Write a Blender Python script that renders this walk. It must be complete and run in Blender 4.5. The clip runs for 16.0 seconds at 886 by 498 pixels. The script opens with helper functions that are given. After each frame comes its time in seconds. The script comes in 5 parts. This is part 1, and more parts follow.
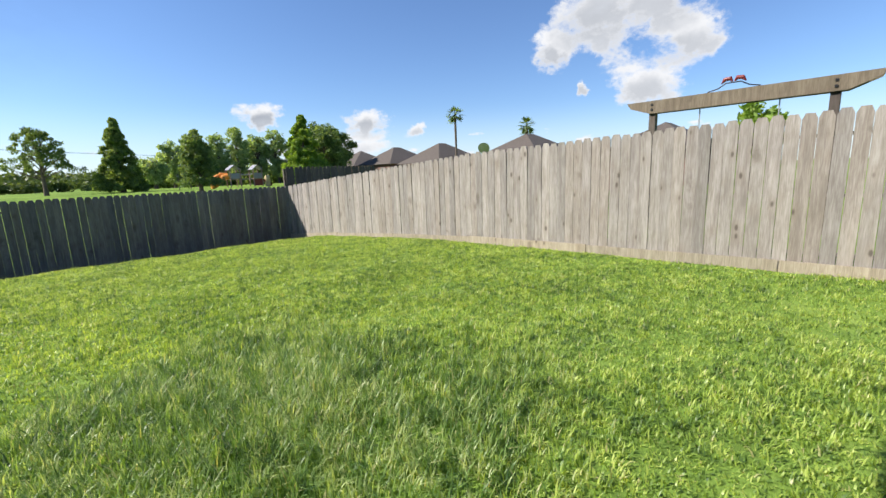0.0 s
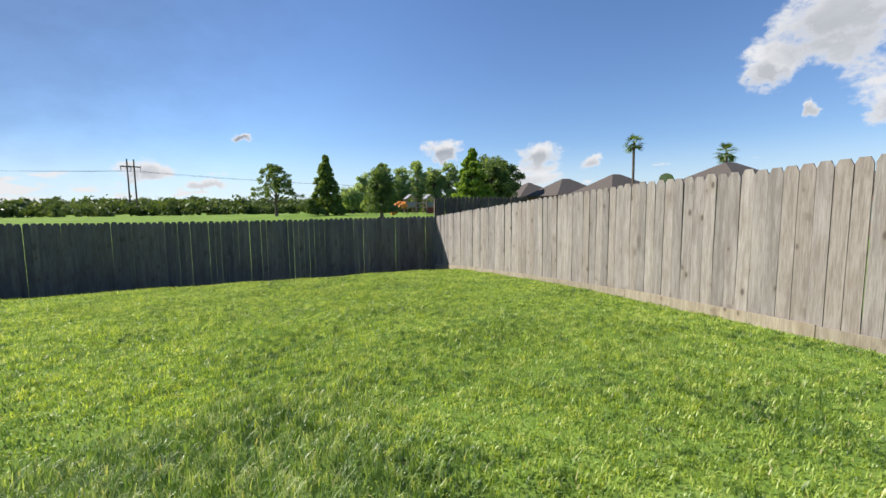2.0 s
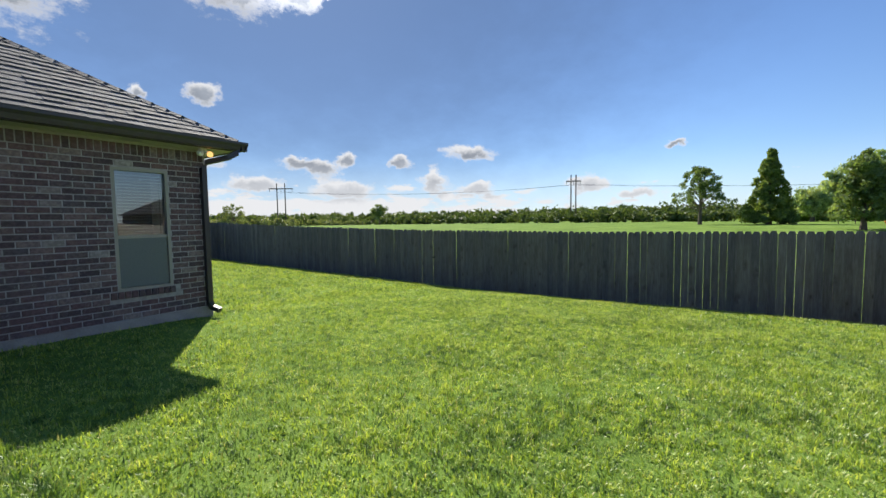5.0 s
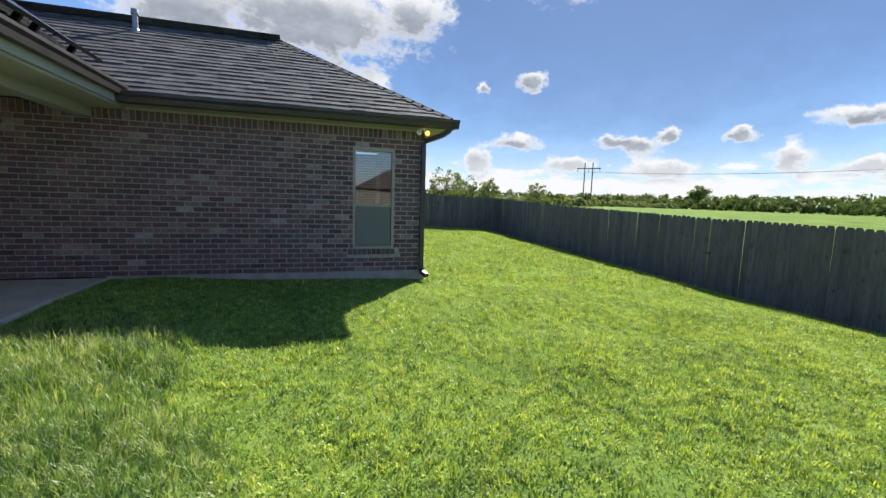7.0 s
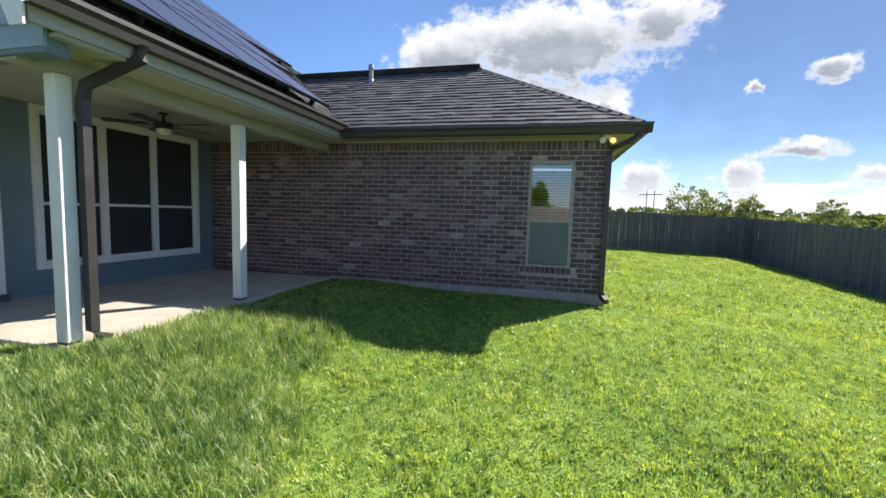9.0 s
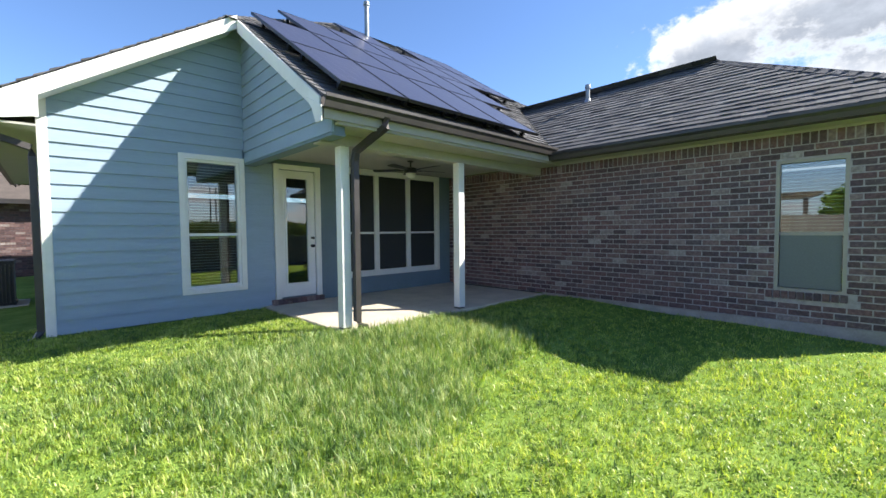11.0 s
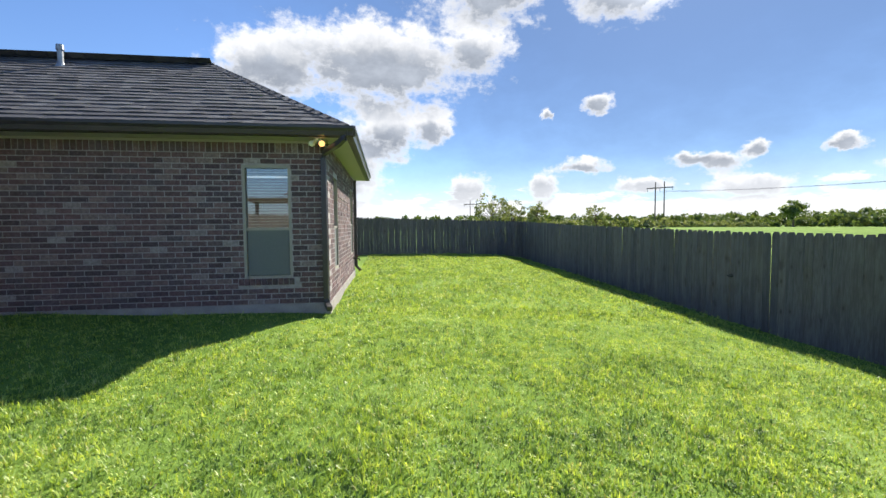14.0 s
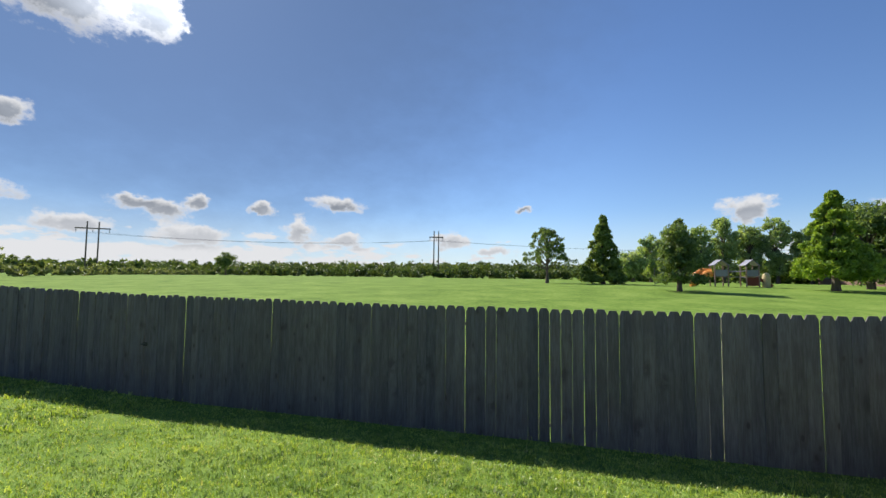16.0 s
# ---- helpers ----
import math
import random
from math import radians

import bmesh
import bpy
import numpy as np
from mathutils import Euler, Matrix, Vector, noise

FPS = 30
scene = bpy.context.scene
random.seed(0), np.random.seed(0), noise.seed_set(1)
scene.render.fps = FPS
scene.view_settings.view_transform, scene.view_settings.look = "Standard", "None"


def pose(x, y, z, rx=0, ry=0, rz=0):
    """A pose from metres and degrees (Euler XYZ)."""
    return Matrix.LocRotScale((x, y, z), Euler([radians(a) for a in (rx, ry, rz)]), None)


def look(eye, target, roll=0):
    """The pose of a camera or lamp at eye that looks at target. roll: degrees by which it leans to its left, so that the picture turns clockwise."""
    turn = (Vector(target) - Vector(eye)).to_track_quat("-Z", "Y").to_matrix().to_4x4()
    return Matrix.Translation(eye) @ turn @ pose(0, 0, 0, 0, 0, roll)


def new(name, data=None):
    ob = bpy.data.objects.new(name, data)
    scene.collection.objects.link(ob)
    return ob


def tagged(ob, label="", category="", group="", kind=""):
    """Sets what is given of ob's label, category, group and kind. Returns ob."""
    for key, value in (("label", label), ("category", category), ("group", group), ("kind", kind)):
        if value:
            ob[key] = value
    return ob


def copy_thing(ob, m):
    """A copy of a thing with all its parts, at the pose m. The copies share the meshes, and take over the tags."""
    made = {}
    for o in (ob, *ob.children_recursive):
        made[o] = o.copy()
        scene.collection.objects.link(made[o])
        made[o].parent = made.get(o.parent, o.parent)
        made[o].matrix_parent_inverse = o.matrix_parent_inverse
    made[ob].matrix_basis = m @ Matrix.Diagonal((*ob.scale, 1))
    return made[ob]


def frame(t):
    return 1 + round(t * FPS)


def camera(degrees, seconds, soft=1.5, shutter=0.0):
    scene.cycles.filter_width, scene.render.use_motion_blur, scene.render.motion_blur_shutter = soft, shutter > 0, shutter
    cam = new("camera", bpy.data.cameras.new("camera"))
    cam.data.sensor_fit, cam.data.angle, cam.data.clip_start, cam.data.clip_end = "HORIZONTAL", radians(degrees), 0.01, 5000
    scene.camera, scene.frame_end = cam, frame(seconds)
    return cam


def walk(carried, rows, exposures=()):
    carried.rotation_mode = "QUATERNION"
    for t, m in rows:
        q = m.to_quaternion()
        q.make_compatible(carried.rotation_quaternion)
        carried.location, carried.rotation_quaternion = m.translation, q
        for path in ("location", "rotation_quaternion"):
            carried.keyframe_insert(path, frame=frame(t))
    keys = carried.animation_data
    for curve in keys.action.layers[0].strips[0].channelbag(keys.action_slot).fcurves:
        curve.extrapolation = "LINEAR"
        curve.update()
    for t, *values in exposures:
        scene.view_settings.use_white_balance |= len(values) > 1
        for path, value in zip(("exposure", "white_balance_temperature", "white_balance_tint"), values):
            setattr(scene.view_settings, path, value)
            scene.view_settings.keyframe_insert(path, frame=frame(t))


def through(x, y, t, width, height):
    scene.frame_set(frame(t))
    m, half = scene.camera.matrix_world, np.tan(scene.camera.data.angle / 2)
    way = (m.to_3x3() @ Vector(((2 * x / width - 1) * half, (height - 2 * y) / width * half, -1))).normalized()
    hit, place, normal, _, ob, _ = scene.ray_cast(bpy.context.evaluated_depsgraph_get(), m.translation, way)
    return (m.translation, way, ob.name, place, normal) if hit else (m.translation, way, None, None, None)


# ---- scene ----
cam = camera(93.6, 16.0)
PATH = [
    (0, (0.13, 0.47, 1.27), (1.492, 1.89, 0.911), -2.2),
    (0.5, (0.303, 0.574, 1.244), (1.614, 2.047, 0.913), -2.3),
    (1, (0.63, 0.721, 1.227), (1.802, 2.314, 0.927), -2.1),
    (1.5, (0.993, 0.919, 1.258), (1.947, 2.658, 1.005), -1.6),
    (2, (1.281, 1.14, 1.291), (2.006, 2.994, 1.096), -0.7),
    (2.5, (1.542, 1.414, 1.333), (2.006, 3.355, 1.201), 0.1),
    (3, (1.738, 1.632, 1.356), (1.926, 3.621, 1.276), 0.4),
    (3.5, (1.797, 2.032, 1.38), (1.693, 4.028, 1.322), 0.1),
    (4, (1.895, 2.339, 1.392), (1.467, 4.291, 1.327), -0.4),
    (4.5, (2.006, 2.625, 1.396), (1.245, 4.472, 1.301), -0.7),
    (5, (2.181, 2.897, 1.336), (1.098, 4.573, 1.202), -0.8),
    (5.2, (2.186, 3.039, 1.368), (0.991, 4.635, 1.212), -0.6),
    (7.3, (2.638, 4.712, 1.301), (0.698, 5.137, 1.069), 2.1),
    (7.5, (2.62, 4.787, 1.272), (0.661, 5.124, 1.049), 2.3),
    (8, (2.547, 4.978, 1.236), (0.559, 5.091, 1.043), 2.6),
    (8.5, (2.486, 5.265, 1.21), (0.499, 5.110, 1.044), 2.5),
    (9, (2.375, 5.41, 1.262), (0.441, 4.93, 1.09), 1.7),
    (9.5, (2.306, 5.485, 1.265), (0.474, 4.694, 1.128), 0.9),
    (10, (2.259, 5.666, 1.27), (0.640, 4.496, 1.172), 0.0),
    (10.2, (2.275, 5.75, 1.26), (0.77, 4.432, 1.172), -0.3),
    (12.3, (2.535, 6.44, 1.256), (1.204, 4.95, 1.17), -0.6),
    (12.5, (2.524, 6.508, 1.255), (1.078, 5.129, 1.173), -0.6),
    (13, (2.30, 6.755, 1.235), (0.541, 5.806, 1.152), -0.7),
    (13.5, (2.181, 6.90, 1.19), (0.213, 6.555, 1.10), -0.7),
    (14, (1.987, 7.137, 1.193), (0.008, 7.403, 1.086), -0.5),
    (14.5, (1.845, 7.39, 1.188), (0.048, 8.265, 1.112), -0.2),
    (15, (1.548, 7.683, 1.217), (0.103, 9.065, 1.191), 0.9),
    (15.5, (1.493, 7.836, 1.336), (0.507, 9.575, 1.388), 1.1),
    (16, (1.674, 7.93, 1.464), (1.163, 9.86, 1.584), 0.6),
]
walk(cam, [(t, look(eye, target, roll)) for t, eye, target, roll in PATH],
     [(0, 0.8), (3.5, 0.5), (5, 0.62), (7.5, 0.85), (9, 1.0), (10, 1.2), (12.5, 1.42), (14, 1.0), (14.5, 0.72), (15, 0.52), (16, 0.5)])

# ---- world, sun, exposure ----
SUN = Vector((-0.60, 0.47, 0.645)).normalized()
sun_data = bpy.data.lights.new("sun", "SUN")
sun_data.energy, sun_data.angle, sun_data.color = 5.0, radians(0.6), (1.0, 0.94, 0.83)
sun_ob = new("sun", sun_data)
sun_ob.matrix_world = look(SUN * 60, (0, 0, 0))


class Nodes:
    """Short calls to lay out a node tree."""

    def __init__(self, tree):
        self.t = tree

    def add(self, kind, operation=None, use_clamp=False, data_type=None, blend_type=None):
        n = self.t.nodes.new(kind)
        if operation:
            n.operation = operation
        if use_clamp:
            n.use_clamp = True
        if data_type:
            n.data_type = data_type
        if blend_type:
            n.blend_type = blend_type
        return n

    def put(self, sock, v):
        if isinstance(v, bpy.types.NodeSocket):
            self.t.links.new(v, sock)
        elif v is not None:
            sock.default_value = v

    def math(self, op, a, b=None, c=None, clamp=False):
        n = self.add("ShaderNodeMath", operation=op, use_clamp=clamp)
        for s, v in zip(n.inputs, (a, b, c)):
            self.put(s, v)
        return n.outputs[0]

    def vmath(self, op, a, b=None):
        n = self.add("ShaderNodeVectorMath", operation=op)
        for s, v in zip(n.inputs, (a, b)):
            self.put(s, v)
        return n.outputs[0]

    def noise(self, vec, scale, detail=4.0, rough=0.55):
        n = self.add("ShaderNodeTexNoise")
        self.put(n.inputs["Vector"], vec)
        n.inputs["Scale"].default_value, n.inputs["Detail"].default_value, n.inputs["Roughness"].default_value = scale, detail, rough
        return n.outputs["Fac"]

    def ramp(self, fac, stops):
        n = self.add("ShaderNodeValToRGB")
        e = n.color_ramp.elements
        while len(e) < len(stops):
            e.new(0.5)
        for el, (p, c) in zip(e, stops):
            el.position, el.color = p, (*c, 1) if len(c) == 3 else c
        self.put(n.inputs[0], fac)
        return n.outputs[0]

    def mix(self, fac, a, b, mode="MIX"):
        n = self.add("ShaderNodeMix", data_type="RGBA", blend_type=mode)
        for i, v in ((0, fac), (6, a), (7, b)):
            if isinstance(v, tuple) and len(v) == 3:
                v = (*v, 1)
            self.put(n.inputs[i], v)
        return n.outputs[2]

    def smooth(self, v, lo, hi):
        n = self.add("ShaderNodeMapRange")
        n.interpolation_type = "SMOOTHSTEP"
        for i, x in ((0, v), (1, lo), (2, hi)):
            self.put(n.inputs[i], x)
        return n.outputs[0]


world = bpy.data.worlds.new("sky")
scene.world = world
world.use_nodes = True
world.node_tree.nodes.clear()
w = Nodes(world.node_tree)
sky = w.add("ShaderNodeTexSky")
sky.sky_type, sky.sun_disc = "NISHITA", False
sky.sun_elevation, sky.sun_rotation = math.asin(SUN.z), math.atan2(SUN.x, SUN.y)
sky.air_density, sky.dust_density, sky.ozone_density = 1.0, 0.15, 3.0
gen = w.add("ShaderNodeTexCoord").outputs["Generated"]
sep = w.add("ShaderNodeSeparateXYZ")
w.put(sep.inputs[0], gen)
az = w.math("MULTIPLY", w.math("ARCTAN2", w.math("MULTIPLY", sep.outputs[0], -1.0), sep.outputs[1]), 57.2958)
el = w.math("MULTIPLY", w.math("ARCSINE", sep.outputs[2]), 57.2958)
place_deg = w.add("ShaderNodeCombineXYZ")
w.put(place_deg.inputs[0], az), w.put(place_deg.inputs[1], el)
place_deg = place_deg.outputs[0]
warp = w.add("ShaderNodeTexNoise")                        # ragged cloud edges
w.put(warp.inputs["Vector"], place_deg)
warp.inputs["Scale"].default_value, warp.inputs["Detail"].default_value, warp.inputs["Roughness"].default_value = 0.5, 5.0, 0.6
soft_deg = w.vmath("ADD", place_deg, w.vmath("MULTIPLY", w.vmath("SUBTRACT", warp.outputs["Color"], (0.5, 0.5, 0.5)), (4.2, 2.2, 0.0)))
flat = w.add("ShaderNodeCombineXYZ")
w.put(flat.inputs[0], az), w.put(flat.inputs[1], w.math("MULTIPLY", el, 1.7))
flat = flat.outputs[0]
n_big = w.noise(flat, 0.19, 7.0, 0.62)
n_fine = w.noise(flat, 0.75, 7.0, 0.65)
# cumulus clouds: bearing and height in degrees, half width, half height
CLOUDS = [
    (91, 21.0, 18, 5.2), (78, 22.0, 6, 3.2), (104, 19.5, 9, 4.0), (90, 12.3, 6.0, 3.2), (84, 13.0, 3.2, 2.4), (97, 8.5, 8, 3),
    (59, 28.0, 8.5, 5.0), (51, 28.0, 4, 3.6), (75, 28.5, 9, 3.0), (62.3, 15.1, 2.6, 1.3), (68.3, 14.3, 1.0, 0.8),
    (63.4, 7.7, 4.0, 1.2), (51.5, 7.7, 3.6, 0.9), (29.3, 9.1, 4.2, 1.2), (69, 5.3, 2.6, 2.2), (45.5, 8.3, 1.7, 0.8),
    (38.8, 8.0, 2.2, 0.9), (49, 7.1, 3.5, 1.2), (34, 5.3, 2.6, 1.7), (28, 4.2, 3.6, 1.0), (14, 4.6, 2.8, 1.3), (8, 3.2, 3.2, 0.8),
    (-64, 18.0, 6.5, 5.0), (-70, 19, 6, 4), (-73.5, 13.5, 4.5, 2.3), (-58.5, 14.0, 2.6, 2.2), (-69.5, 9.2, 4.2, 2.4),
    (-21.5, 7.6, 3.2, 1.5), (-34.5, 7.0, 3.6, 1.7), (-41, 5.8, 1.5, 0.9), (-62, 9.5, 1.0, 1.0), (-30, 3.6, 9, 1.4),
    (4, 8.9, 1.4, 0.5), (98, 5, 9, 2.2), (110, 6, 8, 2.6), (79, 5, 4, 2.2), (57, 5.0, 4.0, 1.2), (46, 4.2, 5.0, 1.3),
]
trough = crest = None
for a, e, rx, ry in CLOUDS:
    for lift in (-0.45, 0.45):
        off = w.vmath("MULTIPLY", w.vmath("SUBTRACT", soft_deg, (a, e + lift * ry, 0.0)), (1.0 / rx, 1.0 / ry, 0.0))
        size = w.add("ShaderNodeVectorMath", operation="LENGTH")
        w.put(size.inputs[0], off)
        d = w.math("SUBTRACT", 1.0, size.outputs["Value"])
        if lift > 0:
            crest = d if crest is None else w.math("SMOOTH_MAX", crest, d, 0.12)
        else:
            trough = d if trough is None else w.math("SMOOTH_MAX", trough, d, 0.12)
best = w.math("ADD", w.math("MULTIPLY", w.math("ADD", crest, trough), 0.5), -0.02)
puff = w.add("ShaderNodeTexVoronoi")                      # billows
puff.feature = "SMOOTH_F1"
puff.normalize = True
w.put(puff.inputs["Vector"], soft_deg)
puff.inputs["Scale"].default_value, puff.inputs["Detail"].default_value, puff.inputs["Roughness"].default_value = 0.42, 3.0, 0.55
puff.inputs["Smoothness"].default_value = 0.35
billow = w.math("SUBTRACT", 0.33, puff.outputs["Distance"])
shape = w.math("ADD", best, w.math("MULTIPLY", w.math("SUBTRACT", n_big, 0.5), 1.15))
shape = w.math("ADD", shape, w.math("MULTIPLY", w.math("SUBTRACT", n_fine, 0.5), 0.45))
shape = w.math("ADD", shape, w.math("MULTIPLY", billow, 0.8))
# a low bank of small cumulus towards the open country
bank_xy = w.add("ShaderNodeCombineXYZ")
w.put(bank_xy.inputs[0], az), w.put(bank_xy.inputs[1], w.math("MULTIPLY", el, 3.2))
n_bank = w.noise(bank_xy.outputs[0], 0.22, 7.0, 0.6)
side = w.smooth(az, 5.0, 45.0)
bank_h = w.math("MULTIPLY", w.smooth(el, 6.5, 1.5), w.math("ADD", 0.35, w.math("MULTIPLY", side, 0.65)))
bank = w.math("ADD", w.math("SUBTRACT", n_bank, 0.655), w.math("MULTIPLY", bank_h, 0.30))
bank = w.math("SUBTRACT", w.math("MULTIPLY", bank, 4.5), w.smooth(el, 4.5, 7.5))
dens = w.math("MAXIMUM", shape, bank)
mask = w.math("MULTIPLY", w.smooth(dens, -0.06, 0.36), w.smooth(el, -0.5, 1.5))
sunward = w.add("ShaderNodeVectorMath", operation="DOT_PRODUCT")
w.put(sunward.inputs[0], gen), w.put(sunward.inputs[1], tuple(SUN))
sunward = sunward.outputs["Value"]
core = w.math("ADD", best, w.math("MULTIPLY", w.math("SUBTRACT", trough, crest), 0.45))     # grey bases and hearts, white rims
core = w.math("ADD", core, w.math("SUBTRACT", w.math("MULTIPLY", w.math("SUBTRACT", n_big, 0.5), 0.5), w.math("MULTIPLY", billow, 0.45)))
shade = w.math("MULTIPLY", w.smooth(core, -0.15, 0.55), w.smooth(dens, 0.05, 0.48))
shade = w.math("MULTIPLY", shade, w.math("ADD", 0.55, w.math("MULTIPLY", w.smooth(sunward, -0.3, 0.45), 0.45)))
shade = w.math("MULTIPLY", shade, w.math("ADD", 0.35, w.math("MULTIPLY", w.smooth(el, 2.0, 9.0), 0.65)))
grey = w.mix(w.smooth(n_big, 0.35, 0.8), (0.27, 0.31, 0.38), (0.46, 0.51, 0.60))
cloud_col = w.mix(w.math("MULTIPLY", shade, 0.92), (0.96, 0.97, 1.0), grey)
bg_sky = w.add("ShaderNodeBackground")
haze = w.math("MULTIPLY", w.smooth(el, 9.0, 0.0), 0.55)
sky_col = w.mix(1.0, sky.outputs[0], (0.84, 0.96, 1.16), "MULTIPLY")
# thin blue-grey veil of cloud in front of the sun
veil = w.math("MULTIPLY", w.smooth(w.math("ADD", sunward, w.math("MULTIPLY", w.math("SUBTRACT", n_big, 0.5), 0.14)), 0.52, 0.95), 0.72)
sky_col = w.mix(veil, sky_col, (0.92, 1.50, 2.75))
w.put(bg_sky.inputs[0], w.mix(haze, sky_col, (5.6, 6.6, 7.8)))
bg_sky.inputs[1].default_value = 0.083
bg_cloud = w.add("ShaderNodeBackground")
w.put(bg_cloud.inputs[0], cloud_col)
w.put(bg_cloud.inputs[1], w.math("ADD", 0.57, w.math("MULTIPLY", w.smooth(sunward, 0.955, 0.995), 2.0)))
both = w.add("ShaderNodeMixShader")
w.put(both.inputs[0], mask), w.put(both.inputs[1], bg_sky.outputs[0]), w.put(both.inputs[2], bg_cloud.outputs[0])
w.put(w.add("ShaderNodeOutputWorld").inputs[0], both.outputs[0])


# ---- materials ----
def material(name):
    m = bpy.data.materials.new(name)
    m.use_nodes = True
    m.node_tree.nodes.clear()
    n = Nodes(m.node_tree)
    b = n.add("ShaderNodeBsdfPrincipled")
    out = n.add("ShaderNodeOutputMaterial")
    n.put(out.inputs[0], b.outputs[0])
    return m, n, b, out


def chance(n):
    """A random number for each object and each loose piece of a mesh."""
    return n.math("FRACT", n.math("ADD", n.add("ShaderNodeObjectInfo").outputs["Random"],
                                  n.add("ShaderNodeNewGeometry").outputs["Random Per Island"]))


def bump(n, b, height, strength=0.4, dist=0.01):
    k = n.add("ShaderNodeBump")
    k.inputs["Strength"].default_value, k.inputs["Distance"].default_value = strength, dist
    n.put(k.inputs["Height"], height)
    n.put(b.inputs["Normal"], k.outputs[0])


def place(n, stretch=(1, 1, 1)):
    """World-sized texture place."""
    g = n.add("ShaderNodeNewGeometry").outputs["Position"]
    return n.vmath("MULTIPLY", g, stretch)


def plain(name, colour, rough=0.5, metal=0.0, var=0.12, scale=9.0, grain=0.1, stretch=(1, 1, 1)):
    m, n, b, _ = material(name)
    p = place(n, stretch)
    a, c = n.noise(p, scale, 5.0), n.noise(p, scale * 9, 4.0)
    v = n.math("ADD", n.math("MULTIPLY", a, 0.65), n.math("MULTIPLY", c, 0.35))
    lo = tuple(x * (1 - var * 1.6) for x in colour)
    hi = tuple(min(1, x * (1 + var)) for x in colour)
    n.put(b.inputs["Base Color"], n.ramp(v, [(0.3, lo), (0.7, hi)]))
    n.put(b.inputs["Roughness"], n.math("ADD", rough - 0.08, n.math("MULTIPLY", a, 0.16)))
    b.inputs["Metallic"].default_value = metal
    if grain:
        bump(n, b, c, grain, 0.004)
    return m


def weathered_wood(name, tones):
    """Grey fence boards: grain along the height, knots and stains."""
    m, n, b, _ = material(name)
    r = chance(n)
    shift = n.add("ShaderNodeCombineXYZ")
    for i, k in enumerate((37.0, 53.0, 91.0)):
        n.put(shift.inputs[i], n.math("MULTIPLY", r, k))
    p = n.vmath("ADD", place(n), shift.outputs[0])
    long = n.vmath("MULTIPLY", p, (1, 1, 0.07))
    grain, streak = n.noise(long, 95, 5.0, 0.6), n.noise(long, 22, 4.0)
    stain = n.noise(n.vmath("MULTIPLY", p, (1, 1, 0.45)), 2.6, 5.0)
    vor = n.add("ShaderNodeTexVoronoi")
    n.put(vor.inputs["Vector"], n.vmath("MULTIPLY", p, (5.5, 5.5, 2.6)))
    vor.inputs["Scale"].default_value = 1.0
    knot = n.smooth(vor.outputs["Distance"], 0.15, 0.06)
    halo = n.smooth(vor.outputs["Distance"], 0.42, 0.10)
    blot = n.add("ShaderNodeTexVoronoi")                  # large damp blotches, on few boards
    n.put(blot.inputs["Vector"], n.vmath("MULTIPLY", p, (2.6, 2.6, 1.5)))
    blot.inputs["Scale"].default_value = 1.0
    damp = n.math("MULTIPLY", n.smooth(blot.outputs["Distance"], 0.26, 0.08), n.smooth(n.noise(p, 7.0, 3.0), 0.40, 0.58))
    rain = n.noise(n.vmath("MULTIPLY", p, (1, 1, 0.10)), 9.0, 5.0, 0.65)
    tone = n.ramp(r, [(0.0, tones[0]), (0.35, tones[1]), (0.7, tones[2]), (1.0, tones[3])])
    v = n.math("ADD", n.math("MULTIPLY", grain, 0.55), n.math("MULTIPLY", streak, 0.45))
    c = n.mix(n.smooth(v, 0.36, 0.66), n.mix(1.0, tone, (0.60, 0.57, 0.54), "MULTIPLY"), tone)
    c = n.mix(n.math("MULTIPLY", n.smooth(stain, 0.52, 0.72), 0.55), c, n.mix(1.0, tone, (0.45, 0.42, 0.40), "MULTIPLY"))
    c = n.mix(n.math("MULTIPLY", n.smooth(rain, 0.50, 0.70), 0.45), c, n.mix(1.0, tone, (0.50, 0.48, 0.47), "MULTIPLY"))
    c = n.mix(n.math("MULTIPLY", n.smooth(rain, 0.44, 0.30), 0.35), c, n.mix(1.0, tone, (1.22, 1.20, 1.18), "MULTIPLY"))
    c = n.mix(n.math("MULTIPLY", halo, 0.35), c, n.mix(1.0, tone, (0.62, 0.55, 0.48), "MULTIPLY"))
    c = n.mix(n.math("MULTIPLY", damp, 0.65), c, n.mix(1.0, tone, (0.36, 0.32, 0.28), "MULTIPLY"))
    c = n.mix(n.math("MULTIPLY", knot, 0.8), c, (0.075, 0.06, 0.05))
    n.put(b.inputs["Base Color"], c)
    b.inputs["Roughness"].default_value = 0.88
    bump(n, b, n.math("SUBTRACT", v, n.math("MULTIPLY", knot, 0.5)), 0.5, 0.004)
    return m


M_FENCE = weathered_wood("silvered_cedar", [(0.375, 0.345, 0.333), (0.285, 0.268, 0.262), (0.42, 0.39, 0.372), (0.33, 0.295, 0.272)])
# the same cedar at about half tone: shade of the sunless faces in the colour
M_FENCE_SHADED = weathered_wood("shaded_cedar", [(0.196, 0.184, 0.178), (0.149, 0.144, 0.144), (0.230, 0.213, 0.196), (0.172, 0.161, 0.149)])
M_KICK = weathered_wood("kickboard_wood", [(0.44, 0.385, 0.31), (0.38, 0.335, 0.27), (0.47, 0.41, 0.33), (0.37, 0.33, 0.27)])
M_BEAM = weathered_wood("treated_pine", [(0.20, 0.165, 0.118), (0.19, 0.155, 0.11), (0.21, 0.175, 0.13), (0.19, 0.155, 0.105)])
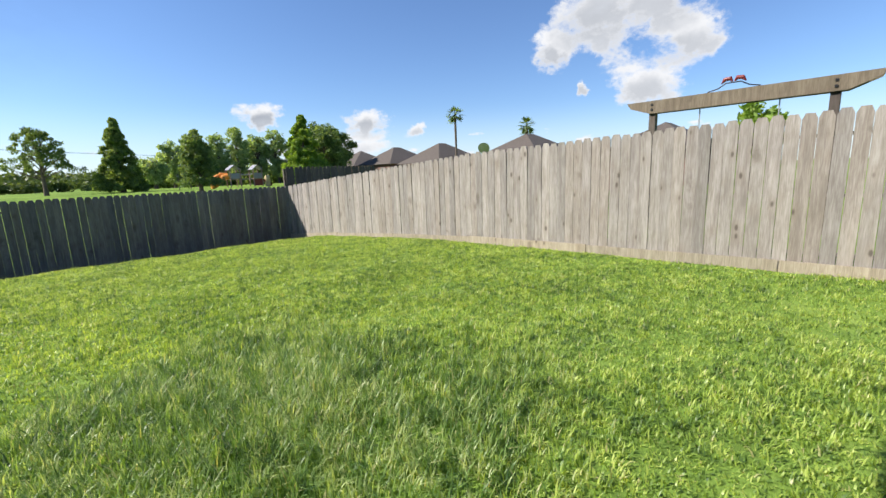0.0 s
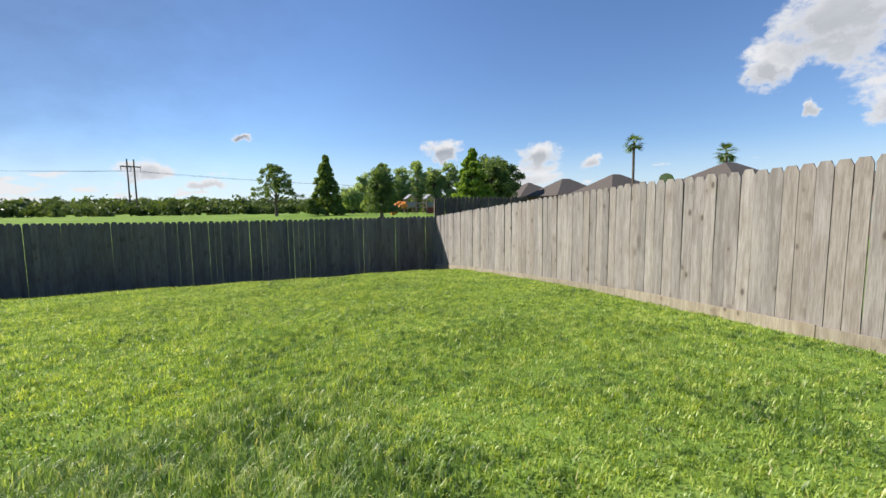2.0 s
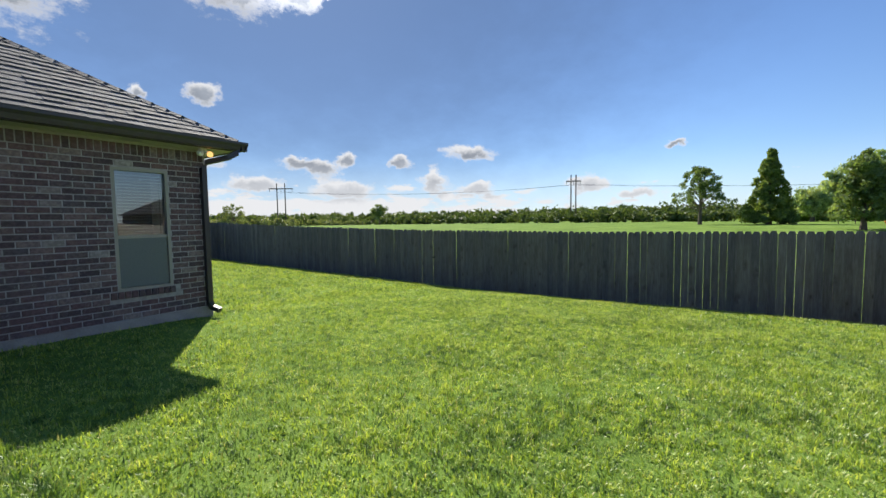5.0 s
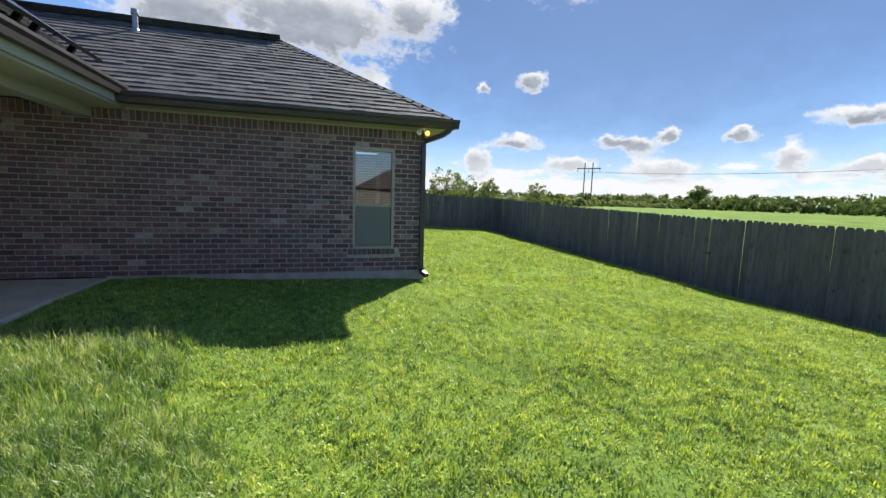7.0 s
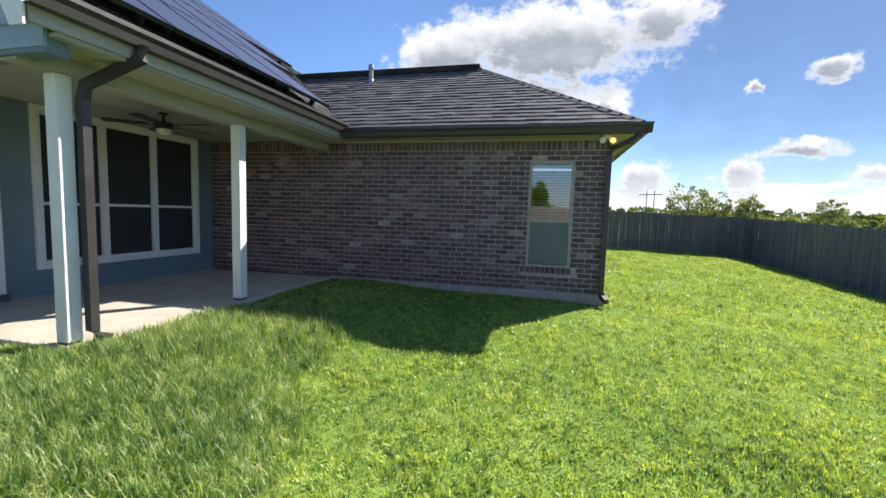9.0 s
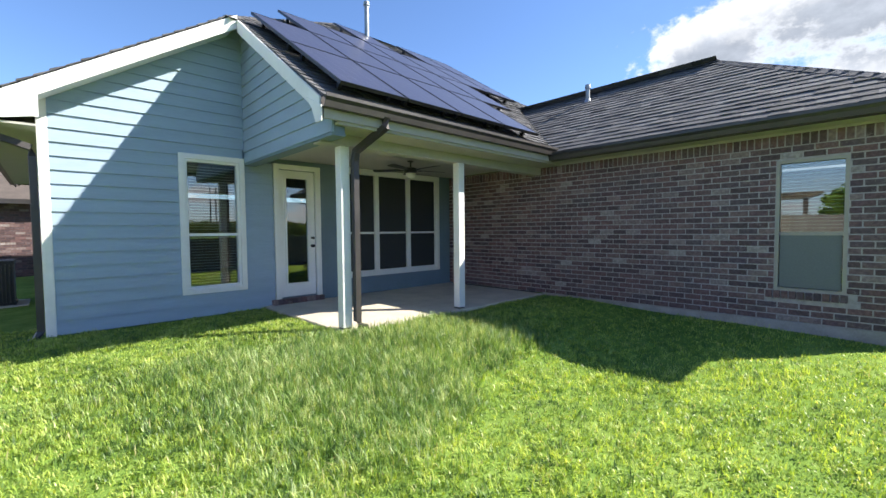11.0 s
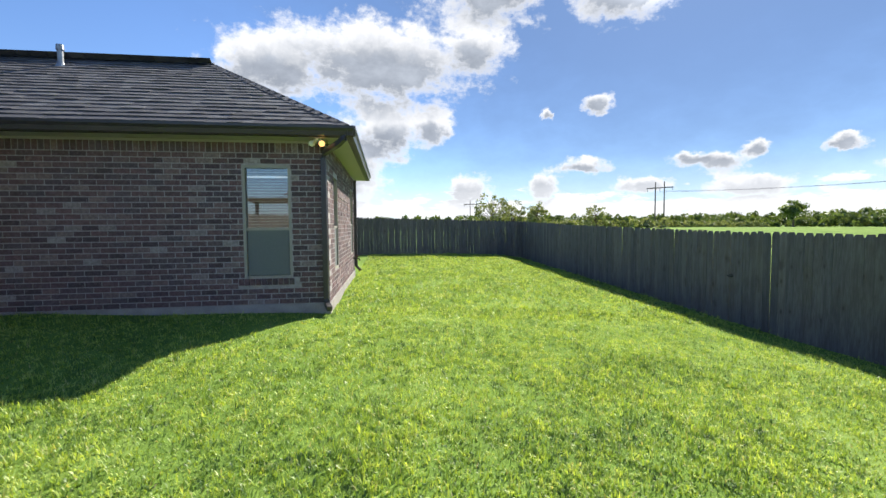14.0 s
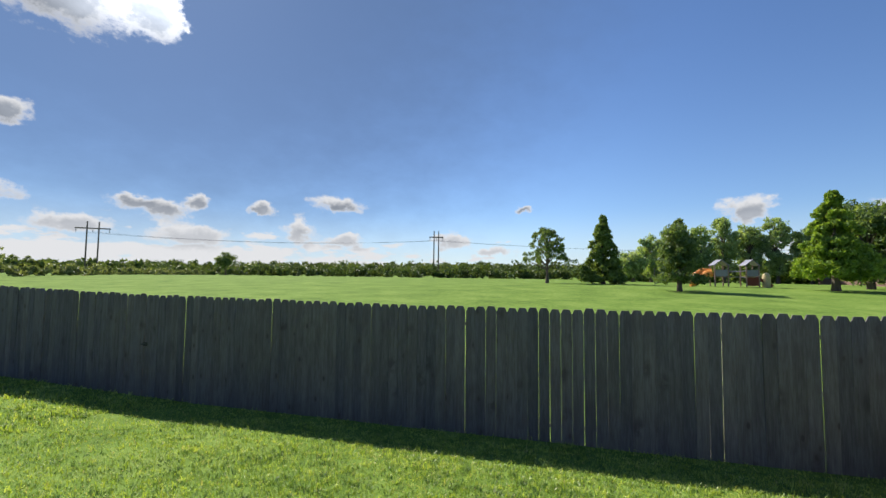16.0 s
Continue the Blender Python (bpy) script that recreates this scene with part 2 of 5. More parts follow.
M_POSTWOOD = weathered_wood("dark_post_wood", [(0.12, 0.10, 0.09), (0.14, 0.12, 0.10), (0.12, 0.10, 0.09), (0.11, 0.09, 0.08)])


def brick_material():
    m, n, b, _ = material("brown_red_brick")
    r = chance(n)
    tone = n.ramp(r, [(0.0, (0.105, 0.074, 0.080)), (0.25, (0.165, 0.102, 0.104)), (0.5, (0.225, 0.132, 0.128)), (0.7, (0.140, 0.108, 0.115)),
                      (0.88, (0.26, 0.168, 0.160)), (0.96, (0.30, 0.23, 0.22)), (0.99, (0.38, 0.33, 0.31)), (1.0, (0.46, 0.41, 0.39))])
    p = place(n)
    a, f = n.noise(p, 26, 5.0, 0.6), n.noise(p, 150, 4.0)
    c = n.mix(n.smooth(a, 0.35, 0.7), n.mix(1.0, tone, (0.62, 0.60, 0.62), "MULTIPLY"), tone)
    c = n.mix(n.math("MULTIPLY", n.smooth(n.noise(p, 15, 5.0, 0.7), 0.60, 0.70), 0.45), c, (0.40, 0.36, 0.34))
    n.put(b.inputs["Base Color"], c)
    b.inputs["Roughness"].default_value = 0.86
    bump(n, b, n.math("ADD", a, n.math("MULTIPLY", f, 0.5)), 0.55, 0.005)
    return m


M_BRICK = brick_material()
M_MORTAR = plain("mortar", (0.40, 0.365, 0.36), 0.95, var=0.2, scale=14, grain=0.4)
M_CONCRETE = plain("concrete", (0.52, 0.46, 0.38), 0.85, var=0.16, scale=3.0, grain=0.2)
M_FOUND = plain("foundation_concrete", (0.36, 0.33, 0.31), 0.9, var=0.2, scale=5.0, grain=0.3)
M_SIDING = plain("blue_grey_siding", (0.30, 0.395, 0.50), 0.6, var=0.07, scale=2.5, grain=0.15, stretch=(0.5, 1, 3))
# siding blue-grey at about half tone: the patio roof's shade is in the colour
M_WALL_SHADED = plain("shaded_blue_grey", (0.16, 0.222, 0.275), 0.75, var=0.07, scale=3.0, grain=0.3)
M_WHITE = plain("white_trim_paint", (0.80, 0.80, 0.78), 0.5, var=0.05, scale=4.0, grain=0.08)
M_SOFFIT = plain("cream_soffit_paint", (0.42, 0.405, 0.375), 0.7, var=0.05, scale=3.0, grain=0.1)
M_GUTTER = plain("dark_bronze_aluminium", (0.062, 0.056, 0.056), 0.38, 0.3, var=0.15, scale=5.0, grain=0.04)
M_TAN = plain("tan_window_vinyl", (0.36, 0.33, 0.28), 0.5, var=0.05, scale=5.0, grain=0.05)
M_BLACK = plain("black_metal", (0.02, 0.02, 0.022), 0.4, 0.2, var=0.15, grain=0.04)
# near-black stands in for the unlit rooms, on the floor and the patio blinds
M_DARKROOM = plain("unlit_interior", (0.07, 0.07, 0.075), 0.9, var=0.08, grain=0.0)
M_BLIND = plain("white_blind_slats", (0.62, 0.61, 0.58), 0.6, var=0.04, grain=0.0)
M_SCREEN = plain("grey_insect_screen", (0.17, 0.185, 0.18), 0.8, var=0.08, scale=60, grain=0.2)
M_DARKSCREEN = plain("dark_insect_screen", (0.03, 0.033, 0.036), 0.7, var=0.1, scale=60, grain=0.1)
M_GREYMETAL = plain("galvanised_metal", (0.33, 0.35, 0.37), 0.45, 0.7, var=0.12, scale=8.0, grain=0.05)
M_BARK = plain("bark", (0.13, 0.10, 0.08), 0.95, var=0.35, scale=7.0, grain=0.6, stretch=(1, 1, 0.3))
M_ROOFFAR = plain("brown_shingle_roof", (0.095, 0.078, 0.070), 0.9, var=0.22, scale=5.0, grain=0.3)
M_FARWALL = plain("far_brick_wall", (0.22, 0.13, 0.11), 0.9, var=0.25, scale=6.0, grain=0.2)
M_YELLOW = plain("orange_slide_plastic", (0.75, 0.28, 0.05), 0.45, var=0.06, grain=0.0)
M_RED = plain("red_plastic", (0.20, 0.03, 0.03), 0.45, var=0.08, grain=0.0)
M_PLAYPOST = plain("brown_play_posts", (0.30, 0.20, 0.17), 0.5, var=0.1, grain=0.0)
M_PLAYROOF = plain("grey_play_roof", (0.26, 0.25, 0.30), 0.5, var=0.1, grain=0.0)
M_CREAM = plain("cream_plastic", (0.62, 0.50, 0.28), 0.5, var=0.1, grain=0.0)


def shingle_material():
    m, n, b, _ = material("charcoal_shingles")
    r = chance(n)
    tone = n.ramp(r, [(0.0, (0.062, 0.063, 0.070)), (0.4, (0.090, 0.090, 0.097)), (0.75, (0.112, 0.111, 0.117)), (1.0, (0.155, 0.153, 0.157))])
    p = place(n)
    g = n.noise(p, 260, 3.0, 0.7)
    c = n.mix(n.smooth(g, 0.3, 0.7), n.mix(1.0, tone, (0.6, 0.6, 0.6), "MULTIPLY"), n.mix(1.0, tone, (1.25, 1.25, 1.25), "MULTIPLY"))
    n.put(b.inputs["Base Color"], c)
    b.inputs["Roughness"].default_value = 0.85
    bump(n, b, g, 0.5, 0.004)
    return m


M_SHINGLE = shingle_material()


def cells_material():
    """Solar cells: dark blue squares, thin pale lines, under glass."""
    m, n, b, _ = material("solar_cells")
    uv = n.add("ShaderNodeTexCoord").outputs["Object"]
    s = n.add("ShaderNodeSeparateXYZ")
    n.put(s.inputs[0], uv)
    lines = None
    for i in (0, 1):
        f = n.math("ABSOLUTE", n.math("SUBTRACT", n.math("FRACT", n.math("MULTIPLY", s.outputs[i], 1 / 0.158)), 0.5))
        k = n.smooth(f, 0.475, 0.49)
        lines = k if lines is None else n.math("MAXIMUM", lines, k)
    v = n.noise(uv, 3.0)
    base = n.ramp(v, [(0.3, (0.026, 0.024, 0.044)), (0.7, (0.042, 0.039, 0.062))])
    n.put(b.inputs["Base Color"], n.mix(lines, base, (0.17, 0.17, 0.20)))
    b.inputs["Roughness"].default_value = 0.30
    b.inputs["IOR"].default_value = 1.7
    return m


M_CELLS = cells_material()


def glass_material():
    m, n, b, out = material("window_glass")
    g = n.add("ShaderNodeBsdfGlossy")
    g.inputs["Roughness"].default_value = 0.01
    t = n.add("ShaderNodeBsdfTransparent")
    t.inputs[0].default_value = (0.72, 0.77, 0.76, 1)
    mx = n.add("ShaderNodeMixShader")
    mx.inputs[0].default_value = 0.16
    n.put(mx.inputs[1], t.outputs[0]), n.put(mx.inputs[2], g.outputs[0])
    n.put(out.inputs[0], mx.outputs[0])
    return m


M_GLASS = glass_material()


def lamp_material(name, colour, strength):
    m, n, b, _ = material(name)
    b.inputs["Base Color"].default_value = (*colour, 1)
    b.inputs["Emission Color"].default_value = (*colour, 1)
    b.inputs["Emission Strength"].default_value = strength
    return m


M_BULB = lamp_material("warm_bulb", (1.0, 0.55, 0.18), 0.8)
M_CANLIGHT = lamp_material("recessed_light_lens", (1.0, 0.9, 0.72), 1.2)


def leaf_material(name, tones, through=0.45, gloss=0.2, patch=0.55, share=0.4):
    """Foliage: some light goes through the leaf."""
    m, n, b, out = material(name)
    r = chance(n)
    k = n.smooth(n.noise(place(n), patch, 5.0), 0.3, 0.7)
    c = n.ramp(n.math("ADD", n.math("MULTIPLY", r, 1 - share), n.math("MULTIPLY", k, share)), [(0.18, tones[0]), (0.48, tones[1]), (0.80, tones[2])])
    n.put(b.inputs["Base Color"], c)
    b.inputs["Roughness"].default_value = 0.5
    b.inputs["Specular IOR Level"].default_value = gloss
    tr = n.add("ShaderNodeBsdfTranslucent")
    n.put(tr.inputs[0], n.mix(1.0, c, (1.5, 1.35, 0.45), "MULTIPLY"))
    mx = n.add("ShaderNodeMixShader")
    mx.inputs[0].default_value = through
    n.put(mx.inputs[1], b.outputs[0]), n.put(mx.inputs[2], tr.outputs[0])
    n.put(out.inputs[0], mx.outputs[0])
    return m


M_LEAF_DARK = leaf_material("dark_leaves", [(0.075, 0.126, 0.054), (0.131, 0.202, 0.084), (0.205, 0.277, 0.120)], 0.48)
M_LEAF_MID = leaf_material("mid_green_leaves", [(0.097, 0.155, 0.054), (0.165, 0.243, 0.078), (0.239, 0.320, 0.114)], 0.48)
M_LEAF_LIGHT = leaf_material("bright_green_leaves", [(0.125, 0.215, 0.045), (0.205, 0.315, 0.065), (0.285, 0.400, 0.095)], 0.50)
M_LEAF_GREY = leaf_material("grey_green_leaves", [(0.180, 0.268, 0.139), (0.288, 0.393, 0.205), (0.396, 0.490, 0.290)], 0.48)
M_LEAF_SHRUB = leaf_material("dull_shrub_leaves", [(0.11, 0.145, 0.080), (0.17, 0.21, 0.115), (0.25, 0.29, 0.17)], 0.4)
M_LEAF_HEDGE = leaf_material("far_hedge_leaves", [(0.060, 0.095, 0.040), (0.095, 0.145, 0.055), (0.145, 0.195, 0.080)], 0.32)


def blade_material(name, tones):
    """Coarse lawn grass: tufts of differing green, some dull, some yellow, a few dry stalks."""
    m, n, b, out = material(name)
    r, p = chance(n), place(n, (1, 1, 0))
    tuft, patch = n.smooth(n.noise(p, 9.0, 4.0), 0.34, 0.66), n.smooth(n.noise(p, 1.3, 5.0), 0.32, 0.68)
    v = n.math("ADD", n.math("MULTIPLY", r, 0.36), n.math("ADD", n.math("MULTIPLY", tuft, 0.42), n.math("MULTIPLY", patch, 0.22)))
    c = n.ramp(v, list(zip((0.16, 0.34, 0.56, 0.84), tones)))
    dull = n.smooth(n.noise(p, 0.8, 4.0), 0.52, 0.66)
    c = n.mix(n.math("MULTIPLY", dull, 0.55), c, n.mix(1.0, c, (0.90, 0.93, 1.3), "MULTIPLY"))
    c = n.mix(n.math("MULTIPLY", n.math("GREATER_THAN", r, 0.965), 0.8), c, (0.50, 0.46, 0.26))
    n.put(b.inputs["Base Color"], c)
    b.inputs["Roughness"].default_value = 0.42
    b.inputs["Specular IOR Level"].default_value = 0.55
    tr = n.add("ShaderNodeBsdfTranslucent")
    n.put(tr.inputs[0], n.mix(1.0, c, (1.45, 1.35, 0.5), "MULTIPLY"))
    mx = n.add("ShaderNodeMixShader")
    mx.inputs[0].default_value = 0.45
    n.put(mx.inputs[1], b.outputs[0]), n.put(mx.inputs[2], tr.outputs[0])
    n.put(out.inputs[0], mx.outputs[0])
    return m


M_BLADE = blade_material("grass_blades", [(0.055, 0.115, 0.033), (0.160, 0.262, 0.060), (0.335, 0.450, 0.085), (0.55, 0.62, 0.20)])
M_TALL = blade_material("long_grass_blades", [(0.050, 0.110, 0.030), (0.118, 0.220, 0.056), (0.240, 0.355, 0.108), (0.54, 0.60, 0.32)])


def lawn_material():
    m, n, b, _ = material("lawn_turf")
    p = place(n)
    big, mid, fine = n.noise(p, 0.35, 5.0), n.noise(p, 3.5, 5.0), n.noise(p, 60, 4.0, 0.7)
    v = n.math("ADD", n.math("MULTIPLY", big, 0.35), n.math("ADD", n.math("MULTIPLY", mid, 0.3), n.math("MULTIPLY", fine, 0.35)))
    c = n.ramp(v, [(0.34, (0.060, 0.100, 0.022)), (0.5, (0.160, 0.255, 0.048)), (0.64, (0.27, 0.35, 0.090))])
    n.put(b.inputs["Base Color"], c)
    b.inputs["Roughness"].default_value = 0.95
    b.inputs["Specular IOR Level"].default_value = 0.05
    bump(n, b, n.math("ADD", fine, mid), 0.5, 0.02)
    return m


M_LAWN = lawn_material()


# ---- building helpers ----
def mesh_of(name, bm, mat):
    bmesh.ops.recalc_face_normals(bm, faces=bm.faces)
    me = bpy.data.meshes.new(name)
    bm.to_mesh(me)
    bm.free()
    me.materials.append(mat)
    return me


def part(name, bm, mat, parent, label=""):
    """One mesh object under a thing or a part."""
    ob = new(name, bm if isinstance(bm, bpy.types.Mesh) else mesh_of(name, bm, mat))
    ob.parent = parent
    if parent is not None and parent.location.length > 0:
        ob.location = (0, 0, 0)
    return tagged(ob, label)


def thing(name, label, category, at=(0, 0, 0), rz=0.0, group="", kind=""):
    ob = new(name)
    ob.empty_display_size = 0.1
    ob.matrix_basis = pose(*at, 0, 0, rz)
    return tagged(ob, label, category, group, kind)


def box(bm, x0, x1, y0, y1, z0, z1, m=None):
    vs = [bm.verts.new((x, y, z)) for z in (z0, z1) for y in (y0, y1) for x in (x0, x1)]
    for f in ((0, 2, 3, 1), (4, 5, 7, 6), (0, 1, 5, 4), (2, 6, 7, 3), (0, 4, 6, 2), (1, 3, 7, 5)):
        bm.faces.new([vs[i] for i in f])
    if m is not None:
        bmesh.ops.transform(bm, matrix=m, verts=vs)
    return bm


def boxes(*specs):
    bm = bmesh.new()
    for s in specs:
        box(bm, *s)
    return bm


def soft_box(x0, x1, y0, y1, z0, z1, r=0.006):
    bm = boxes((x0, x1, y0, y1, z0, z1))
    bmesh.ops.bevel(bm, geom=bm.edges[:], offset=r, segments=1, affect="EDGES")
    return bm


def prism(bm, outline, axis, a, b):
    """An outline in the two other axes, drawn out from a to b along the axis."""
    def at(p, k):
        return {"x": (k, p[0], p[1]), "y": (p[0], k, p[1]), "z": (p[0], p[1], k)}[axis]
    lo, hi = [bm.verts.new(at(p, a)) for p in outline], [bm.verts.new(at(p, b)) for p in outline]
    bm.faces.new(lo), bm.faces.new(hi[::-1])
    for i in range(len(outline)):
        j = (i + 1) % len(outline)
        bm.faces.new((lo[i], lo[j], hi[j], hi[i]))
    return bm


def tube(bm, pts, radii, sides=8, square=False):
    """A round or square tube along a line of points."""
    rings = []
    pts = [Vector(p) for p in pts]
    for i, p in enumerate(pts):
        d = (pts[min(i + 1, len(pts) - 1)] - pts[max(i - 1, 0)]).normalized()
        u = d.cross(Vector((0, 0, 1)) if abs(d.z) < 0.9 else Vector((1, 0, 0))).normalized()
        v = d.cross(u)
        r = float(radii[i] if isinstance(radii, (list, tuple)) else radii)
        k = 4 if square else sides
        rings.append([bm.verts.new(p + r * (1.41 if square else 1) * (math.cos(q) * u + math.sin(q) * v))
                      for q in [(j + (0.5 if square else 0)) * math.tau / k for j in range(k)]])
    for a, b in zip(rings, rings[1:]):
        for j in range(len(a)):
            h = (j + 1) % len(a)
            bm.faces.new((a[j], a[h], b[h], b[j]))
    bm.faces.new(rings[0][::-1]), bm.faces.new(rings[-1])
    return bm


def array_mesh(name, verts, faces, mat, smooth=False):
    """A mesh from numpy arrays: verts n x 3, faces m x k."""
    me = bpy.data.meshes.new(name)
    m, k = faces.shape
    me.vertices.add(len(verts)), me.loops.add(m * k), me.polygons.add(m)
    me.vertices.foreach_set("co", verts.astype(np.float32).ravel())
    me.loops.foreach_set("vertex_index", faces.astype(np.int32).ravel())
    me.polygons.foreach_set("loop_start", np.arange(0, m * k, k, dtype=np.int32))
    me.polygons.foreach_set("use_smooth", np.full(m, smooth, dtype=bool))
    me.update(calc_edges=True)
    me.materials.append(mat)
    return me


def ring(bm, at, u0, u1, z0, z1, e, d0, d1):
    """A closed rectangular frame, e wide, between the depths d0 and d1; at() turns (u, depth, z) into a place."""
    loops = [[bm.verts.new(at(u, d, z)) for u, z in ((u0 + k, z0 + k), (u1 - k, z0 + k), (u1 - k, z1 - k), (u0 + k, z1 - k))] for d in (d0, d1) for k in (0, e)]
    for a, b in ((0, 1), (1, 3), (3, 2), (2, 0)):
        for i in range(4):
            j = (i + 1) % 4
            bm.faces.new((loops[a][i], loops[a][j], loops[b][j], loops[b][i]))
    return bm


def wall_cells(bm, u0, u1, z0, z1, holes, put):
    """Boxes that fill a wall but for its holes (u0, u1, z0, z1)."""
    us = sorted({u0, u1, *[h for q in holes for h in q[:2]]})
    zs = sorted({z0, z1, *[h for q in holes for h in q[2:]]})
    for a, b in zip(us, us[1:]):
        for c, d in zip(zs, zs[1:]):
            if not any(h[0] < (a + b) / 2 < h[1] and h[2] < (c + d) / 2 < h[3] for h in holes):
                put(bm, a, b, c, d)
    bmesh.ops.remove_doubles(bm, verts=bm.verts[:], dist=0.0001)
    return bm


# ---- the ground ----
def ground_z(x, y):
    x, y = np.asarray(x, float), np.asarray(y, float)
    z = np.interp(y, [-50, 0, 2.5, 6, 9, 12, 13.4, 14.6, 22, 50, 75, 170, 1500],
                  [-0.1, -0.05, -0.06, -0.10, -0.24, -0.44, -0.68, -0.72, -0.55, 0.40, 0.55, -0.1, -0.6])
    west = np.clip((-x - 4) / 13, 0, 1) * np.clip((y - 5) / 8, 0, 1) * np.clip((40 - y) / 20, 0, 1)
    yard = np.clip((14 - y) / 2, 0, 1) * np.clip((y + 3) / 3, 0, 1)
    rough = 0.018 * np.sin(x * 1.7 + 0.6 * y) * np.sin(y * 1.3 - 0.4 * x) + 0.012 * np.sin(x * 3.9 + 1.0) * np.sin(y * 4.3)
    near = 0.085 * np.clip(1.6 - np.maximum(np.maximum(x - 0.2, 0) * 0.55, np.maximum(y - 1.7, 0)) / 1.4, 0, 1) * (y < 14)
    near = near + 0.05 * np.clip((-x - 1.8) / 2.0, 0, 1) * np.clip((x + 12) / 2, 0, 1) * np.clip((8.2 - y) / 2.5, 0, 1) * np.clip((y - 1.2) / 1.2, 0, 1)
    return z + near + 0.33 * west + rough * yard


def grid(name, xs, ys, mat):
    gx, gy = np.meshgrid(xs, ys)
    v = np.stack([gx, gy, ground_z(gx, gy)], -1).reshape(-1, 3)
    i = np.arange(len(v)).reshape(gx.shape)
    f = np.stack([i[:-1, :-1], i[:-1, 1:], i[1:, 1:], i[1:, :-1]], -1).reshape(-1, 4)
    me = array_mesh(name, v, f, mat)
    me.polygons.foreach_set("use_smooth", np.ones(len(f), dtype=bool))
    return me


xs = np.concatenate([[-1500, -600, -300, -150, -80, -45], np.arange(-25, 12.1, 0.3), [16, 24, 40, 80, 150, 300, 600, 1500]])
ys = np.concatenate([[-1500, -500, -150, -60, -25, -12], np.arange(-6, 16.1, 0.3), np.arange(18, 60, 3), [65, 75, 90, 120, 170, 260, 500, 1500]])
tagged(new("ground", grid("ground", xs, ys, M_LAWN)), "mown green lawn and open park field", "ground", kind="structure")


# ---- the house ----
XB, YH, YW, XW, XE = -4.28, -0.79, 6.29, -9.10, 2.46      # wing wall, patio wall, wing end, wing's far side, east side
WALL_TOP = 2.44
WIN = (5.11, 5.77, 0.47, 2.09)                            # bedroom window in the wing
COURSE, BRICK_L = 0.0776, 0.212

house = thing("house", "one-storey brick and blue-grey siding house with dark shingle roof", "house")


def brick_mesh(l, h, d=0.03):
    bm = boxes((-l / 2, l / 2, 0.0, d, -h / 2, h / 2))
    bmesh.ops.bevel(bm, geom=[e for e in bm.edges if all(v.co.y < 0.001 for v in e.verts)], offset=0.004, segments=1, affect="EDGES")
    return bm


def brick_places(u0, u1, z0, courses, holes):
    """Running bond: middle, height and length of each brick."""
    out = []
    for k in range(courses):
        z = z0 + (k + 0.5) * COURSE
        u = u0 - (BRICK_L / 2 if k % 2 else 0)
        while u < u1 - 0.02:
            spans = [(max(u, u0), min(u + BRICK_L, u1))]
            for h in holes:
                if h[2] - 0.02 < z < h[3] + 0.02:
                    spans = [s for a, b in spans for s in ((a, min(b, h[0])), (max(a, h[1]), b)) if s[1] - s[0] > 0.035]
            out += [((a + b) / 2, z, b - a - 0.014) for a, b in spans if b - a > 0.035]
            u += BRICK_L
    return out


def brick_face(name, origin, rz, places, parent, singles=lambda u: False):
    """A face of bricks; those that singles() picks are objects of their own, the rest one mesh."""
    rest, shared, count = bmesh.new(), {}, 0
    turn = pose(*origin, 0, 0, rz)
    rng = random.Random(7)
    for u, z, l in places:
        out = rng.uniform(-0.003, 0.003)
        if singles(u) and count < 300:
            key = round(l, 3)
            if key not in shared:
                shared[key] = mesh_of("brick", brick_mesh(key, 0.0635), M_BRICK)
            ob = new("brick", shared[key])
            ob.parent = parent
            ob.matrix_basis = turn @ pose(u, out, z)
            count += 1
        else:
            m = turn @ pose(u, out, z)
            box(rest, -l / 2, l / 2, 0.0, 0.03, -0.0318, 0.0318, m)
    if len(rest.verts):
        tagged(part(name, rest, M_BRICK, parent), kind="stuff")
    else:
        rest.free()


brick_jobs = []                                           # filled here, laid at the end of the file

# wing, wall to the yard (faces +x): core, foundation, bricks
wing_wall = part("wall", wall_cells(bmesh.new(), YH, YW, 0.09, WALL_TOP, [WIN],
                                    lambda bm, a, b, c, d: box(bm, XB - 0.22, XB - 0.006, a, b, c, d)), M_MORTAR, house, "brown and red brick wall")
part("foundation", boxes((XB - 0.2, XB + 0.012, 1.70, YW + 0.012, -0.25, 0.088), (XW, XB - 0.2, YW - 0.2, YW + 0.012, -0.25, 0.088)), M_FOUND, house, "bare concrete slab edge")
top = 0.09 + 28 * COURSE
sill = (WIN[0] - 0.09, WIN[1] + 0.09, WIN[2] - 0.10, WIN[2])
brick_jobs.append(("brickwork", (XB, YH, 0), 90, [(u, z, l) for u, z, l in brick_places(0, YW - YH, 0.09, 28, [(WIN[0] - YH, WIN[1] - YH, WIN[2], WIN[3]), (sill[0] - YH, sill[1] - YH, sill[2], sill[3])])],
                   wing_wall, lambda u: 5.0 < u))
bm = bmesh.new()
for k in range(int((YW - YH) / COURSE)):                  # upright bricks under the eave
    y = YH + (k + 0.5) * COURSE
    box(bm, XB - 0.03, XB + 0.001 * (k % 3), y - 0.0318, y + 0.0318, top + 0.006, WALL_TOP - 0.004)
for k in range(int((sill[1] - sill[0]) / COURSE)):        # window sill bricks on edge
    y = sill[0] + (k + 0.5) * COURSE
    box(bm, XB - 0.03, XB + 0.018, y - 0.0318, y + 0.0318, sill[2] + 0.006, sill[3] - 0.004)
